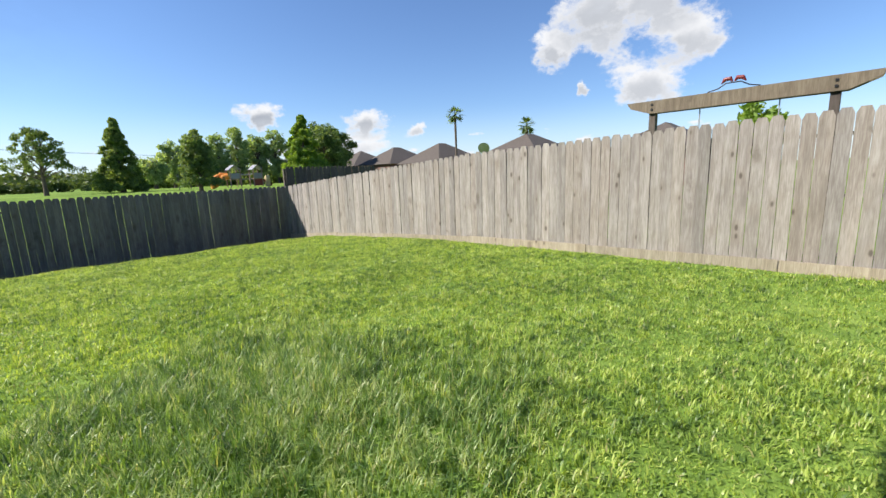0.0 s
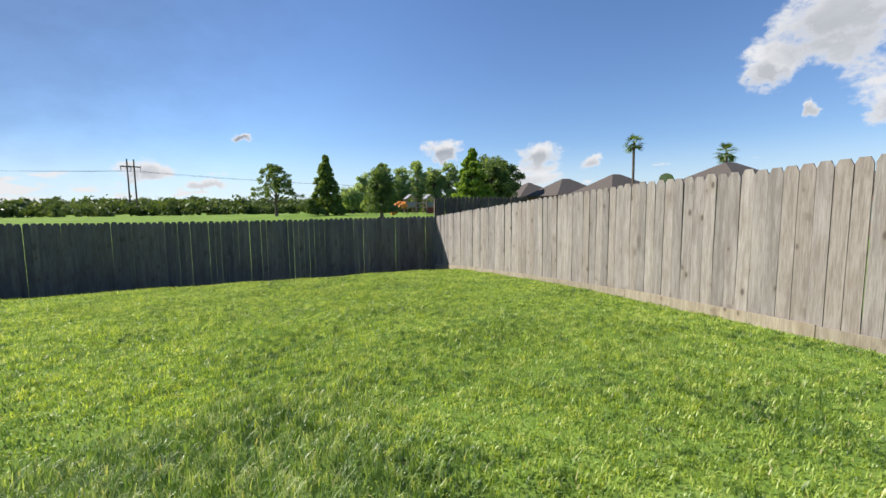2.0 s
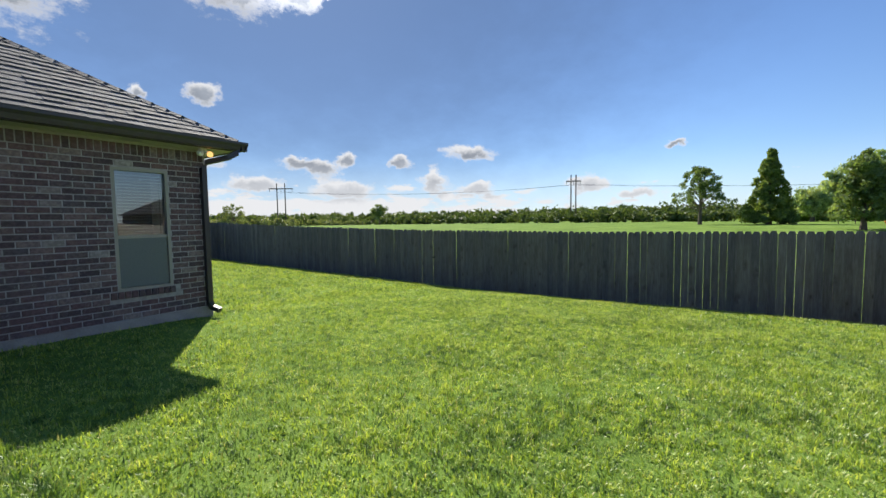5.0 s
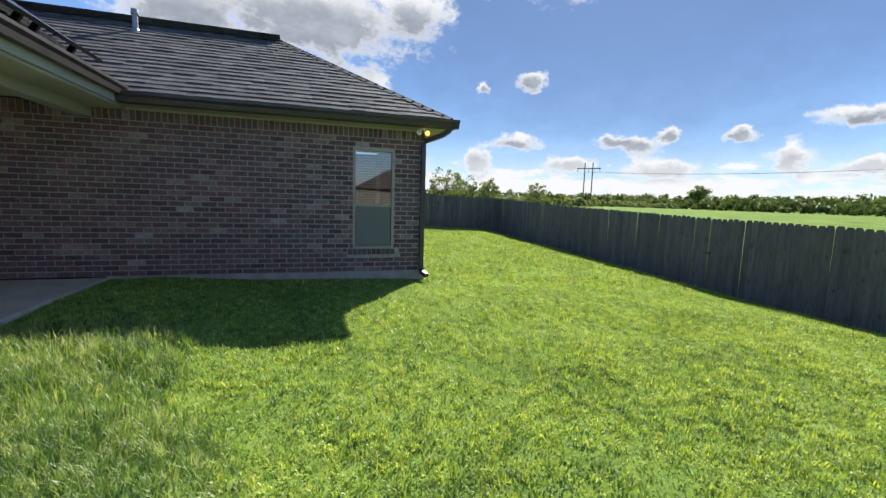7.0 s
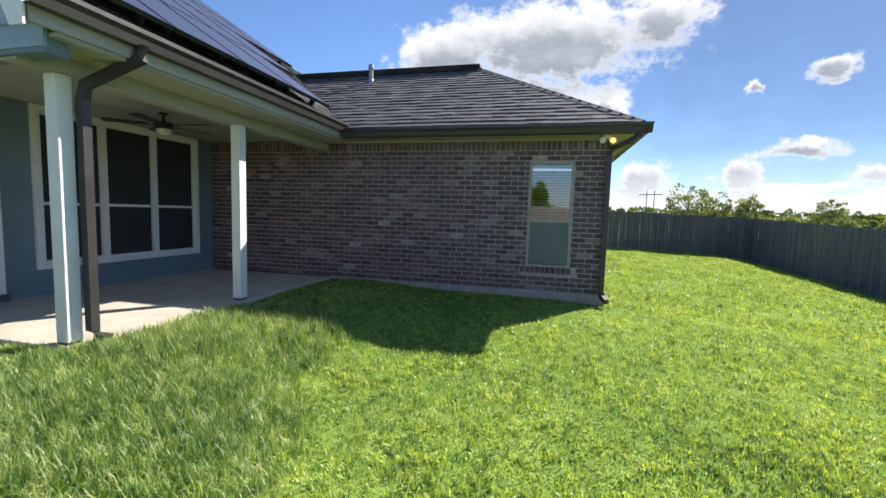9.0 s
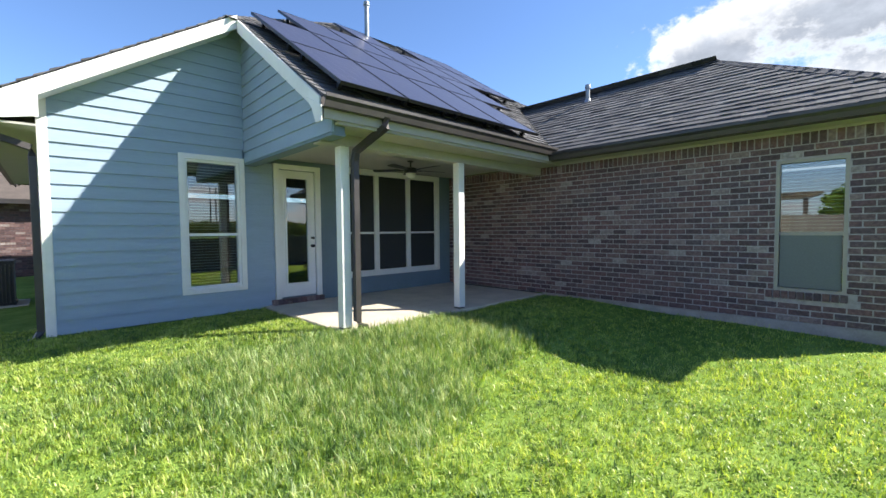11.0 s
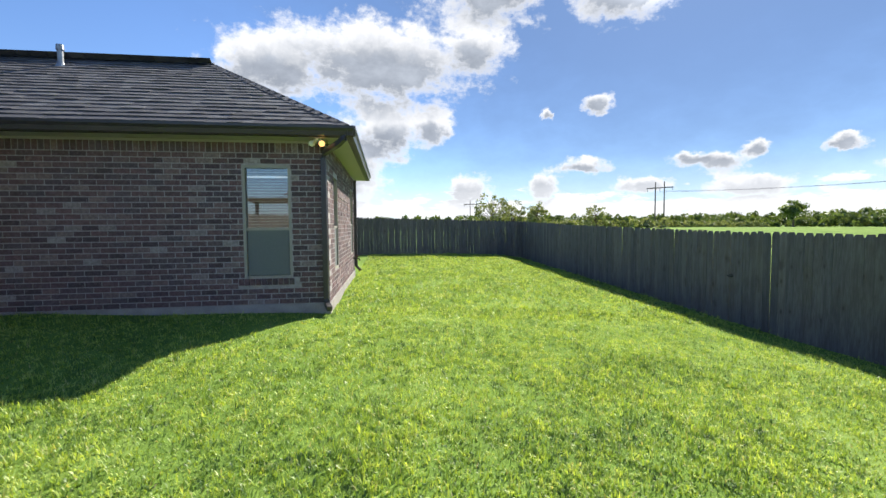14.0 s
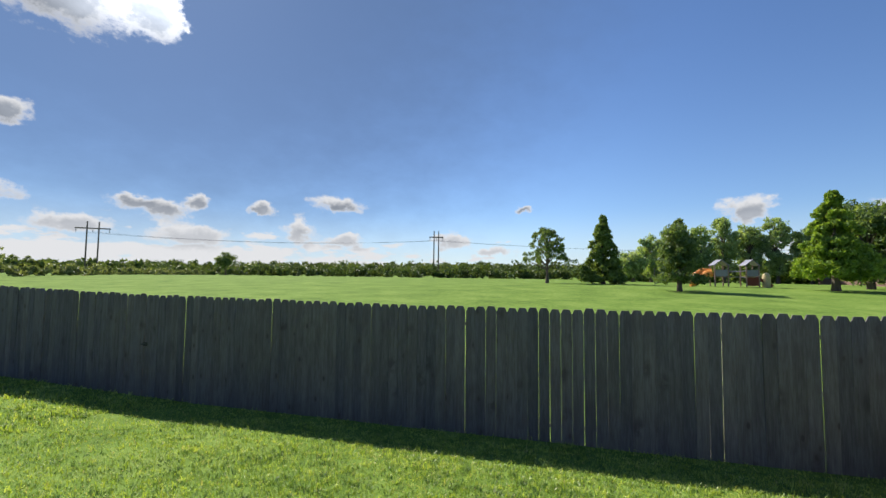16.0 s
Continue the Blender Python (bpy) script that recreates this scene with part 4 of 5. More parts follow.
gutter((0.34, EY - 0.01, 2.655), (E_X - 0.05, EY - 0.01, 2.655), (0, 1, 0))
gutter((E_X - 0.01, 1.95, 2.57), (E_X - 0.01, E_Y + 0.10, 2.57), (1, 0, 0))
gutter((E_X + 0.10, E_Y - 0.01, 2.57), (E_X - 2 * HALF, E_Y - 0.01, 2.57), (0, 1, 0))
gutter((EE - 0.01, -0.41, 2.64), (EE - 0.01, -9.0, 2.64), (1, 0, 0))
for q in ((E_X - 0.03, E_X - 0.012, 1.95, E_Y - 0.03, 2.43, 2.58), (E_X - 2 * HALF, E_X - 0.012, E_Y - 0.03, E_Y - 0.012, 2.43, 2.58), (EE - 0.04, EE - 0.012, -9, -0.44, 2.46, 2.64)):
    part("fascia", boxes(q), M_GUTTER, house, "dark fascia")


def downspout(pts, label="dark bronze downspout"):
    bm = bmesh.new()
    tube(bm, pts, 0.036, square=True)
    part("downspout", bm, M_GUTTER, house, label)


downspout([(-0.42, 2.15, 2.54), (-0.42, 2.15, 2.44), (-0.36, 1.95, 2.34), (-0.31, 1.69, 2.22), (-0.305, 1.66, 2.10), (-0.305, 1.66, 0.17), (-0.32, 1.69, 0.11), (-0.36, 1.78, 0.09)])
downspout([(E_X + 0.05, E_Y - 0.06, 2.46), (E_X + 0.05, E_Y - 0.06, 2.40), (E_X - 0.02, E_Y - 0.16, 2.33), (XB + 0.10, YW - 0.02, 2.26), (XB + 0.045, YW - 0.045, 2.18), (XB + 0.045, YW - 0.045, 0.16), (XB + 0.07, YW - 0.03, 0.08), (XB + 0.20, YW + 0.02, 0.03)])
downspout([(EE + 0.05, -0.62, 2.52), (EE + 0.05, -0.62, 2.46), (EE - 0.12, -0.72, 2.38), (XE + 0.06, -0.84, 2.28), (XE + 0.045, -0.86, 2.18), (XE + 0.045, -0.86, 0.1), (XE + 0.10, -0.84, 0.0), (XE + 0.22, -0.80, -0.03)])
downspout([(XW + 0.1, YW + 0.045, 2.4), (XW + 0.1, YW + 0.045, 0.2), (XW + 0.1, YW + 0.16, 0.08)])

flood = thing("flood_light", "twin bulb flood light under the eave, lit warm", "light", (XB + 0.16, YW - 0.10, WALL_TOP))
part("base", tube(bmesh.new(), [(0, 0, 0), (0, 0, -0.03)], [0.055, 0.05], 14), M_WHITE, flood)
for dy, mat in ((-0.06, M_WHITE), (0.06, M_BULB)):
    part("lamp_holder", tube(bmesh.new(), [(0, dy * 0.4, -0.02), (0.03, dy, -0.06), (0.05, dy * 1.1, -0.07)], [0.02, 0.03, 0.045], 12), M_WHITE, flood)
    part("bulb", tube(bmesh.new(), [(0.05, dy * 1.1, -0.07), (0.08, dy * 1.15, -0.08), (0.10, dy * 1.2, -0.09), (0.11, dy * 1.2, -0.094)], [0.035, 0.042, 0.032, 0.01], 14), mat, flood, "frosted bulb" if mat is M_WHITE else "glowing warm bulb")

# garden tap on the end wall of the wing
tap = thing("garden_tap", "dark metal garden tap low on the brick end wall", "tap", (XW + 0.40, YW, 0.42))
part("pipe", tube(bmesh.new(), [(0, -0.02, 0), (0, 0.10, 0), (0, 0.14, -0.01), (0, 0.16, -0.06)], [0.016, 0.016, 0.018, 0.016], 10), M_GUTTER, tap)
part("flange", tube(bmesh.new(), [(0, -0.004, 0), (0, 0.010, 0)], [0.04, 0.036], 14), M_GUTTER, tap)
part("wheel_handle", tube(bmesh.new(), [(0, 0.10, 0.014), (0, 0.10, 0.050), (0, 0.10, 0.051), (0, 0.10, 0.062)], [0.007, 0.007, 0.034, 0.030], 12), M_RED, tap, "small round handle")

# vents on the roofs
for x, y, zz, h, r, lab in ((-6.25, 1.55, 4.02, 0.30, 0.045, "short grey plumbing vent on the wing roof"), (-3.4, -2.7, 5.78, 0.95, 0.055, "tall grey flue pipe on the main roof")):
    t = thing("roof_vent", lab, "vent", (x, y, zz))
    part("pipe", tube(bmesh.new(), [(0, 0, 0), (0, 0, h)], r, 14), M_GREYMETAL, t)
    part("cap", tube(bmesh.new(), [(0, 0, h), (0, 0, h + 0.02), (0, 0, h + 0.09)], [r * 1.35, r * 1.35, r * 1.2], 14), M_GREYMETAL, t)
    part("flashing", tube(bmesh.new(), [(0, 0, -0.05), (0, 0, 0.08)], [r * 2.4, r * 1.2], 14), M_GREYMETAL, t)


# solar panels on the patio slope
def solar_panel():
    t = thing("solar_panel", "dark blue solar panel with thin black frame on the roof", "solar panel", group="solar array")
    W, H = 0.90, 1.50
    e = 0.016
    part("frame", boxes((0, W, 0, e, 0, 0.04), (0, W, H - e, H, 0, 0.04), (0, e, e, H - e, 0, 0.04), (W - e, W, e, H - e, 0, 0.04)), M_BLACK, t)
    part("cell_sheet", boxes((e, W - e, e, H - e, 0.02, 0.036)), M_CELLS, t)
    for a, b in ((0.1, 0.2), (0.76, 0.2), (0.1, 1.25), (0.76, 1.25)):
        part("mount", boxes((a, a + 0.04, b, b + 0.06, -0.11, 0.0)), M_BLACK, t)
    return t


PITCH = math.atan(RAKE)


def on_roof(x, s):
    """A panel's pose with its lower edge s metres up the slope."""
    base = Vector((x, EY - s * math.cos(PITCH), ROOF_Z + s * math.sin(PITCH))) + Vector((0, math.sin(PITCH), math.cos(PITCH))) * 0.125
    m = Matrix(((-1, 0, 0), (0, -math.cos(PITCH), math.sin(PITCH)), (0, math.sin(PITCH), math.cos(PITCH)))).to_4x4()
    return Matrix.Translation(base) @ m


first = None
for row, cols in ((0, range(0, 4)), (1, range(0, 5)), (2, range(1, 7)), (3, range(3, 7))):
    for c in cols:
        if (row, c) == (3, 4):
            continue
        m = on_roof(0.12 - c * 0.92, 0.10 + row * 1.515)
        if first is None:
            first = solar_panel()
            first.matrix_basis = m
        else:
            copy_thing(first, m)


# ---- fences ----
def plank_mesh(w, h, t=0.016):
    """A fence picket with clipped top corners."""
    bm = prism(bmesh.new(), [(-w / 2, 0), (w / 2, 0), (w / 2, h - 0.035), (w / 2 - 0.028, h), (-w / 2 + 0.028, h), (-w / 2, h - 0.035)], "y", -t / 2, t / 2)
    return bm


def fence(name, label, start, end, base, top, mat, gap, seed, posts_side, kick=None, skip=()):
    """Pickets from start to end; base and top are heights at both and between as functions of the part run."""
    t = thing(name, label, "fence", kind="structure")
    rng = random.Random(seed)
    a, b = Vector((*start, 0)), Vector((*end, 0))
    length, d = (b - a).length, (b - a).normalized()
    rz = math.degrees(math.atan2(d.y, d.x))
    meshes = [mesh_of("picket", plank_mesh(w, 1.0), mat) for w in (0.1365, 0.138, 0.139)]
    s = 0.07
    while s < length - 0.03:
        p = a + d * s
        lo, hi = base(p.x, p.y), top(p.x, p.y)
        ob = new("picket", rng.choice(meshes))
        ob.parent = t
        h = hi - lo + rng.uniform(-0.012, 0.012)
        off = rng.uniform(-0.006, 0.006)
        ob.matrix_basis = pose(p.x - d.y * off, p.y + d.x * off, lo, rng.uniform(-0.4, 0.4), rng.uniform(-0.16, 0.16), rz + rng.uniform(-1.6, 1.6)) @ Matrix.Diagonal((1, 1, h, 1))
        s += 0.139 + gap(rng) + (0.011 if any(abs(p.x + 0.07 - q) < 0.07 for q in skip) else 0.0)
    n = Vector((-d.y, d.x, 0)) * posts_side
    for f in (0.14, 0.5, 0.86):                           # rails behind the pickets
        step = 2.4
        k = 0.0
        while k < length:
            p, q = a + d * k + n * 0.032, a + d * min(k + step, length) + n * 0.032
            zs = [base(v.x, v.y) * (1 - f) + top(v.x, v.y) * f for v in (p, q)]
            part("rail", tube(bmesh.new(), [(p.x, p.y, zs[0]), (q.x, q.y, zs[1])], 0.019, square=True), mat, t)
            k += step
    k = 0.0
    while k <= length:
        p = a + d * k + n * 0.10
        part("post", boxes((p.x - 0.045, p.x + 0.045, p.y - 0.045, p.y + 0.045, base(p.x, p.y) - 0.3, top(p.x, p.y) - 0.06)), mat, t)
        k += 2.4
    if kick:
        k = 0.0
        while k < length:
            p, q = a + d * (k + 0.004) - n * 0.018, a + d * min(k + 2.396, length) - n * 0.018
            j = rng.uniform(-0.012, 0.012)
            bm, hh = bmesh.new(), 0.175
            vs = [bm.verts.new((v.x - n.x * o, v.y - n.y * o, base(v.x, v.y) + zz + j)) for o in (0.0, 0.022) for v, zz in ((p, -0.02), (q, -0.02), (q, hh - 0.02), (p, hh - 0.02))]
            for f in ((0, 1, 2, 3), (7, 6, 5, 4), (0, 4, 5, 1), (1, 5, 6, 2), (2, 6, 7, 3), (3, 7, 4, 0)):
                bm.faces.new([vs[i] for i in f])
            part("kickboard", bm, kick, t, "pale rot board along the foot of the fence")
            k += 2.4
    return t


def right_top(x, y):
    return float(np.interp(y, [-6, 0, 2.5, 6.1, 9.5, 13.6], [1.86, 1.80, 1.74, 1.62, 1.36, 1.05]))


def right_base(x, y):
    return float(np.interp(y, [-6, 0, 2.5, 6.1, 9.0, 11.5, 13.6], [-0.02, -0.04, -0.07, -0.14, -0.28, -0.46, -0.66]))


def back_top(x, y):
    return float(np.interp(x, [-17.4, -12, -5, 0, 5.9], [1.42, 1.22, 1.06, 1.02, 1.05]))


def back_base(x, y):
    return float(ground_z(x, 13.5)) - 0.04


def west_top(x, y):
    return float(np.interp(y, [-2, 5.5, 13.6], [1.85, 1.66, 1.42]))


YB, XR = 13.60, 5.90
fence("fence_right", "sun-silvered cedar picket fence with a pale kickboard", (XR + 0.78, -6.0), (XR + 0.012, YB - 0.02), right_base, right_top, M_FENCE,
      lambda r: r.choice((0.001, 0.002, 0.004, 0.006)), 3, -1, M_KICK)
# back and west fences turn from the sun; their wood has that shade painted in
back = fence("fence_back", "weathered cedar picket fence along the park, its shaded side coloured darker", (-17.35, YB), (XR + 0.09, YB), back_base, back_top, M_FENCE_SHADED,
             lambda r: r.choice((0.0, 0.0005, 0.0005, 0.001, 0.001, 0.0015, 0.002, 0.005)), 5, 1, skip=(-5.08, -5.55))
fence("fence_west", "weathered cedar picket fence beyond the wing, its shaded side coloured darker", (-17.35, -2.0), (-17.35, YB - 0.03), lambda x, y: float(ground_z(x, y)) - 0.03, west_top, M_FENCE_SHADED,
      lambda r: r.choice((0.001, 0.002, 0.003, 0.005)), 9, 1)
latch = part("gate_latch", boxes((-5.10, -5.03, YB - 0.03, YB - 0.012, 0.19, 0.25), (-5.13, -5.0, YB - 0.045, YB - 0.03, 0.21, 0.23)), M_BLACK, back, "black metal gate latch")
# neighbour's taller dark fence behind the corner
fence("fence_neighbour", "dark brown picket fence of the next garden", (6.08, 13.95), (9.6, 13.95), lambda x, y: -0.6, lambda x, y: 1.66, M_POSTWOOD,
      lambda r: r.choice((0.002, 0.006, 0.012)), 13, 1)

# neighbour's pergola beam over the right fence
perg = thing("pergola", "timber pergola with two posts and a long scalloped beam", "pergola", (10.0, 2.55, -0.1))
part("beam", prism(bmesh.new(), [(-2.02, 2.72), (-1.98, 2.62), (-1.6, 2.46), (1.5, 2.46), (1.9, 2.60), (1.98, 2.72)], "x", -0.12, -0.07), M_BEAM, perg, "pale treated pine beam with curved ends")
part("beam", prism(bmesh.new(), [(-2.02, 2.72), (-1.98, 2.62), (-1.6, 2.46), (1.5, 2.46), (1.9, 2.60), (1.98, 2.72)], "x", 0.07, 0.12), M_BEAM, perg)
for y in (-1.45, 1.45):
    part("post", soft_box(-0.068, 0.068, y - 0.068, y + 0.068, 0, 2.70), M_POSTWOOD, perg, "dark stained post")
    part("bolt", boxes((-0.135, -0.12, y - 0.02, y + 0.02, 2.52, 2.56), (-0.135, -0.12, y - 0.02, y + 0.02, 2.62, 2.66)), M_BLACK, perg)
for y in (0.55, -0.72):
    part("swing_chain", boxes((-0.01, 0.01, y, y + 0.02, 1.2, 2.46)), M_GREYMETAL, perg)
orn = thing("scroll_ornament", "red and black metal scroll ornament on the pergola beam", "ornament", (9.9, 2.55, 2.62))
part("bracket", tube(bmesh.new(), [(0, 0.42, 0.01), (0, 0.25, 0.05), (0, 0.12, 0.13), (0, -0.12, 0.13), (0, -0.25, 0.05), (0, -0.42, 0.01)], 0.012, 6), M_BLACK, orn)
for y in (-0.09, 0.09):
    part("petal", tube(bmesh.new(), [(0, y * 2.2, 0.13), (0, y * 1.6, 0.20), (0, y * 0.6, 0.21), (0, y * 0.2, 0.15)], [0.01, 0.04, 0.04, 0.015], 8), M_RED, orn, "red painted petal")

# ---- side yard: brick projection and air conditioner ----
side = thing("garage_wing", "brick garage end of the house with shingle roof", "house", (0, 0, 0))
part("wall", boxes((2.2, 6.2, -12.2, -12.0, -0.2, 2.3)), M_FARWALL, side, "red-brown brick wall")
brick_jobs.append(("brickwork", (6.2, -11.97, 0), 180, brick_places(0, 4.0, -0.05, 29, []), side, lambda u: False))
bm = bmesh.new()
v = [bm.verts.new(p) for p in ((1.5, -11.6, 2.3), (6.6, -11.6, 2.3), (6.6, -16, 2.3), (1.5, -16, 2.3), (3.2, -13.8, 3.7), (1.5, -13.8, 3.7))]
for f in ((0, 1, 4, 5), (1, 2, 4), (2, 3, 5, 4), (0, 3, 2, 1)):
    bm.faces.new([v[i] for i in f])
part("roof", bm, M_ROOFFAR, side, "brown-grey shingle roof")
part("fascia", boxes((1.5, 6.6, -11.6, -11.57, 2.18, 2.32)), M_GUTTER, side)
ac = thing("air_conditioner", "dark grey louvred air conditioner on a concrete pad", "air conditioner", (3.2, -4.9, -0.06))
part("pad", boxes((-0.5, 0.5, -0.5, 0.5, 0, 0.07)), M_CONCRETE, ac, "concrete pad")
part("body", boxes((-0.34, 0.34, -0.34, 0.34, 0.07, 0.12), (-0.34, 0.34, -0.34, 0.34, 0.80, 0.86), (-0.32, 0.32, -0.32, 0.32, 0.12, 0.80)), M_BLACK, ac)
for k in range(14):
    part("louvre", boxes((-0.33 + k * 0.05, -0.315 + k * 0.05, 0.32, 0.345, 0.12, 0.80)), M_GUTTER, ac)


# ---- trees and shrubs ----
def leaf_cloud(name, centres, radii, per, size, mat, rng, squash=0.8):
    """Many small leaf quads round clump centres."""
    c = np.repeat(np.asarray(centres, float), per, 0)
    r = np.repeat(np.asarray(radii, float), per)[:, None]
    n = len(c)
    d = rng.normal(size=(n, 3))
    d /= np.linalg.norm(d, axis=1)[:, None]
    p = c + d * r * (rng.random((n, 1)) ** 0.45) * np.array([1, 1, squash])
    u = rng.normal(size=(n, 3))
    u /= np.linalg.norm(u, axis=1)[:, None]
    v = np.cross(u, rng.normal(size=(n, 3)))
    v /= np.linalg.norm(v, axis=1)[:, None]
    s = size * rng.uniform(0.6, 1.4, (n, 1))
    q = np.stack([p - u * s, p + v * s * 0.45, p + u * s, p - v * s * 0.45], 1).reshape(-1, 3)
    return array_mesh(name, q, np.arange(n * 4).reshape(-1, 4), mat)


def tree(label, x, y, height, trunk_r, clumps, radii, per, size, mat, seed, limbs=True, clear=None, group=""):
    """A tapered trunk with limbs out to the clumps, and a crown of leaves."""
    z0 = float(ground_z(x, y)) - 0.05
    t = thing("tree", label, "tree", (x, y, z0), group=group)
    rng = np.random.default_rng(seed)
    bm = bmesh.new()
    lean = rng.uniform(-0.15, 0.15, 2)
    spine = [(lean[0] * f * f * height * 0.2, lean[1] * f * f * height * 0.2, f * height * 0.92) for f in np.linspace(0, 1, 9)]
    tube(bm, spine, [trunk_r * (1.25 - 1.15 * f) if i else trunk_r * 1.5 for i, f in enumerate(np.linspace(0, 1, 9))], 8)
    if limbs:
        for c in clumps[:: max(1, len(clumps) // 26)]:
            f = min(0.85, max(0.18, (c[2] / height) * 0.8 - 0.08))
            p = Vector((lean[0] * f * f * height * 0.2, lean[1] * f * f * height * 0.2, f * height * 0.92))
            q = Vector(c)
            mid = p.lerp(q, 0.5) + Vector((0, 0, 0.06 * height * rng.uniform(-0.2, 0.8)))
            tube(bm, [p, mid, q], [trunk_r * 0.38, trunk_r * 0.24, trunk_r * 0.08], 5)
    part("trunk", bm, M_BARK, t)
    part("crown", leaf_cloud("crown", clumps, radii, per, size, mat, rng), None, t)
    return t


def cone_clumps(h, low, wide, n, seed, power=1.0):
    rng = np.random.default_rng(seed)
    out, rad = [], []
    for _ in range(n):
        f = rng.random() ** 1.35
        w_here = wide * (1 - f) ** power + 0.12
        a, rr = rng.uniform(0, math.tau), rng.random() ** 0.5
        out.append((math.cos(a) * w_here * rr, math.sin(a) * w_here * rr, low + f * (h - low)))
        rad.append(0.28 + 0.30 * (1 - f))
    return out, rad


def round_clumps(h, low, wide, n, seed, size=0.6, open_=0.0):
    rng = np.random.default_rng(seed)
    out, rad = [], []
    for _ in range(n):
        d = rng.normal(size=3)
        d /= np.linalg.norm(d)
        k = rng.uniform(0.45 + open_, 1.0)
        out.append((d[0] * wide * k, d[1] * wide * k, (low + h) / 2 + d[2] * (h - low) / 2 * k))
        rad.append(size * rng.uniform(0.6, 1.25))
    return out, rad


# open-crowned pine: plates of foliage on bare limbs
rng0 = np.random.default_rng(4)
pc, pr = [], []
for f, wd in ((0.42, 3.6), (0.50, 2.8), (0.58, 2.3), (0.66, 2.3), (0.76, 2.1), (0.86, 1.7), (0.95, 1.0)):
    for _ in range(14):
        a, k = rng0.uniform(0, math.tau), rng0.uniform(0.35, 1.0)
        pc.append((math.cos(a) * wd * k, math.sin(a) * wd * k, 7.0 * f + rng0.uniform(-0.25, 0.25))), pr.append(rng0.uniform(0.30, 0.62))
tree("open-crowned dark green pine in the park", 0.95, 62.5, 7.1, 0.17, [c for c in pc], [q * 0.9 for q in pr], 75, 0.12, M_LEAF_DARK, 1)
c, r = cone_clumps(8.2, 0.5, 2.45, 210, 2, 0.92)
tree("tall narrow cone-shaped conifer in the park", 7.5, 61.4, 8.2, 0.2, c, r, 120, 0.15, M_LEAF_MID, 2, limbs=False)
c, r = round_clumps(5.9, 1.2, 1.55, 60, 3, 0.55)
c2, r2 = cone_clumps(5.9, 1.0, 1.8, 50, 31, 0.8)
tree("dark green broadleaf tree in the park", 11.67, 45.9, 5.8, 0.16, c + c2, r + r2, 110, 0.14, M_LEAF_DARK, 3)
c, r = cone_clumps(8.3, 1.3, 2.7, 190, 5, 0.75)
tree("bright green cypress beside the playground", 24.5, 50.0, 8.3, 0.24, c, r, 130, 0.16, M_LEAF_LIGHT, 5, limbs=False)
for i, (x, y, h, wd) in enumerate(((17.5, 84, 8.0, 2.2), (21.5, 86, 10.0, 2.0), (25.0, 84, 9.5, 1.9), (28.5, 85, 11.2, 2.0), (32.5, 86, 10.2, 1.8), (36, 85, 10.8, 2.0),
                                   (40, 84, 9.5, 2.4), (44.5, 86, 11, 2.4), (14.0, 80, 5.0, 2.0))):
    c, r = round_clumps(h, 1.0, wd, 75, 40 + i, 0.8)
    tree("tall grey-green willow in a row behind the playground", x, y, h, 0.22, c, r, 85, 0.22, M_LEAF_GREY, 60 + i, group="willow row")
for i, (x, y, h, wd) in enumerate(((30.5, 56, 8.6, 3.0), (34.5, 60, 9.0, 3.2))):
    c, r = round_clumps(h, 0.8, wd, 85, 80 + i, 0.85)
    tree("dense dark green broadleaf tree behind the cypress", x, y, h, 0.25, c, r, 110, 0.2, M_LEAF_DARK, 90 + i)
for i, (x, y, h, wd) in enumerate(((-45, 19.2, 5.4, 2.3), (-47, 22.2, 4.6, 1.6), (-45, 24.6, 4.3, 1.3), (-64, 42, 4.6, 2.2))):
    c, r = round_clumps(h, 0.8, wd, 46, 100 + i, 0.5, 0.1)
    tree("loose pale green shrub tree beyond the fence", x, y, h, 0.09, c, r, 30, 0.15, M_LEAF_SHRUB, 110 + i, group="shrub trees")
c, r = round_clumps(3.9, 1.0, 1.2, 40, 130, 0.5)
tree("bright round tree top in the next garden", 24.0, 4.6, 3.6, 0.14, c, r, 90, 0.15, M_LEAF_LIGHT, 131)
c, r = round_clumps(9.2, 3.0, 3.6, 40, 150, 1.2)
tree("dark lone tree in the far hedge", -128.6, 150.8, 8.6, 0.3, c, r, 60, 0.4, M_LEAF_DARK, 151)


def hedge(label, xs, ys, hs, mat, seed, per, size):
    """A far belt of bushes, of no countable number."""
    rng = np.random.default_rng(seed)
    cs, rs = [], []
    for x, y, h in zip(xs, ys, hs):
        z0 = float(ground_z(x, y))
        for _ in range(7):
            cs.append((x + rng.normal() * h * 0.45, y + rng.normal() * h * 0.3, z0 + h * rng.uniform(0.12, 0.82)))
            rs.append(h * rng.uniform(0.2, 0.42))
    tagged(new("far_hedge", leaf_cloud("far_hedge", cs, rs, per, size, mat, rng)), label, "hedge", kind="stuff")


rng1 = np.random.default_rng(77)
n = 300
hx = np.linspace(-330, 75, n) + rng1.normal(size=n)
hedge("mixed green hedge and bushes across the far field", hx, 168 + rng1.normal(size=n) * 5, rng1.uniform(2.6, 5.4, n), M_LEAF_HEDGE, 78, 26, 0.6)
hedge("dark woods behind the far hedge", np.linspace(-600, 300, 330), 330 + rng1.normal(size=330) * 14, rng1.uniform(9, 12.5, 330), M_LEAF_HEDGE, 79, 22, 1.5)
hx = np.linspace(0, 1, 70)
hedge("rough bushes along the west edge of the field", -66 - hx * 70, 34 + hx * 110 + rng1.normal(size=70) * 4, rng1.uniform(1.0, 2.3, 70), M_LEAF_SHRUB, 80, 40, 0.28)
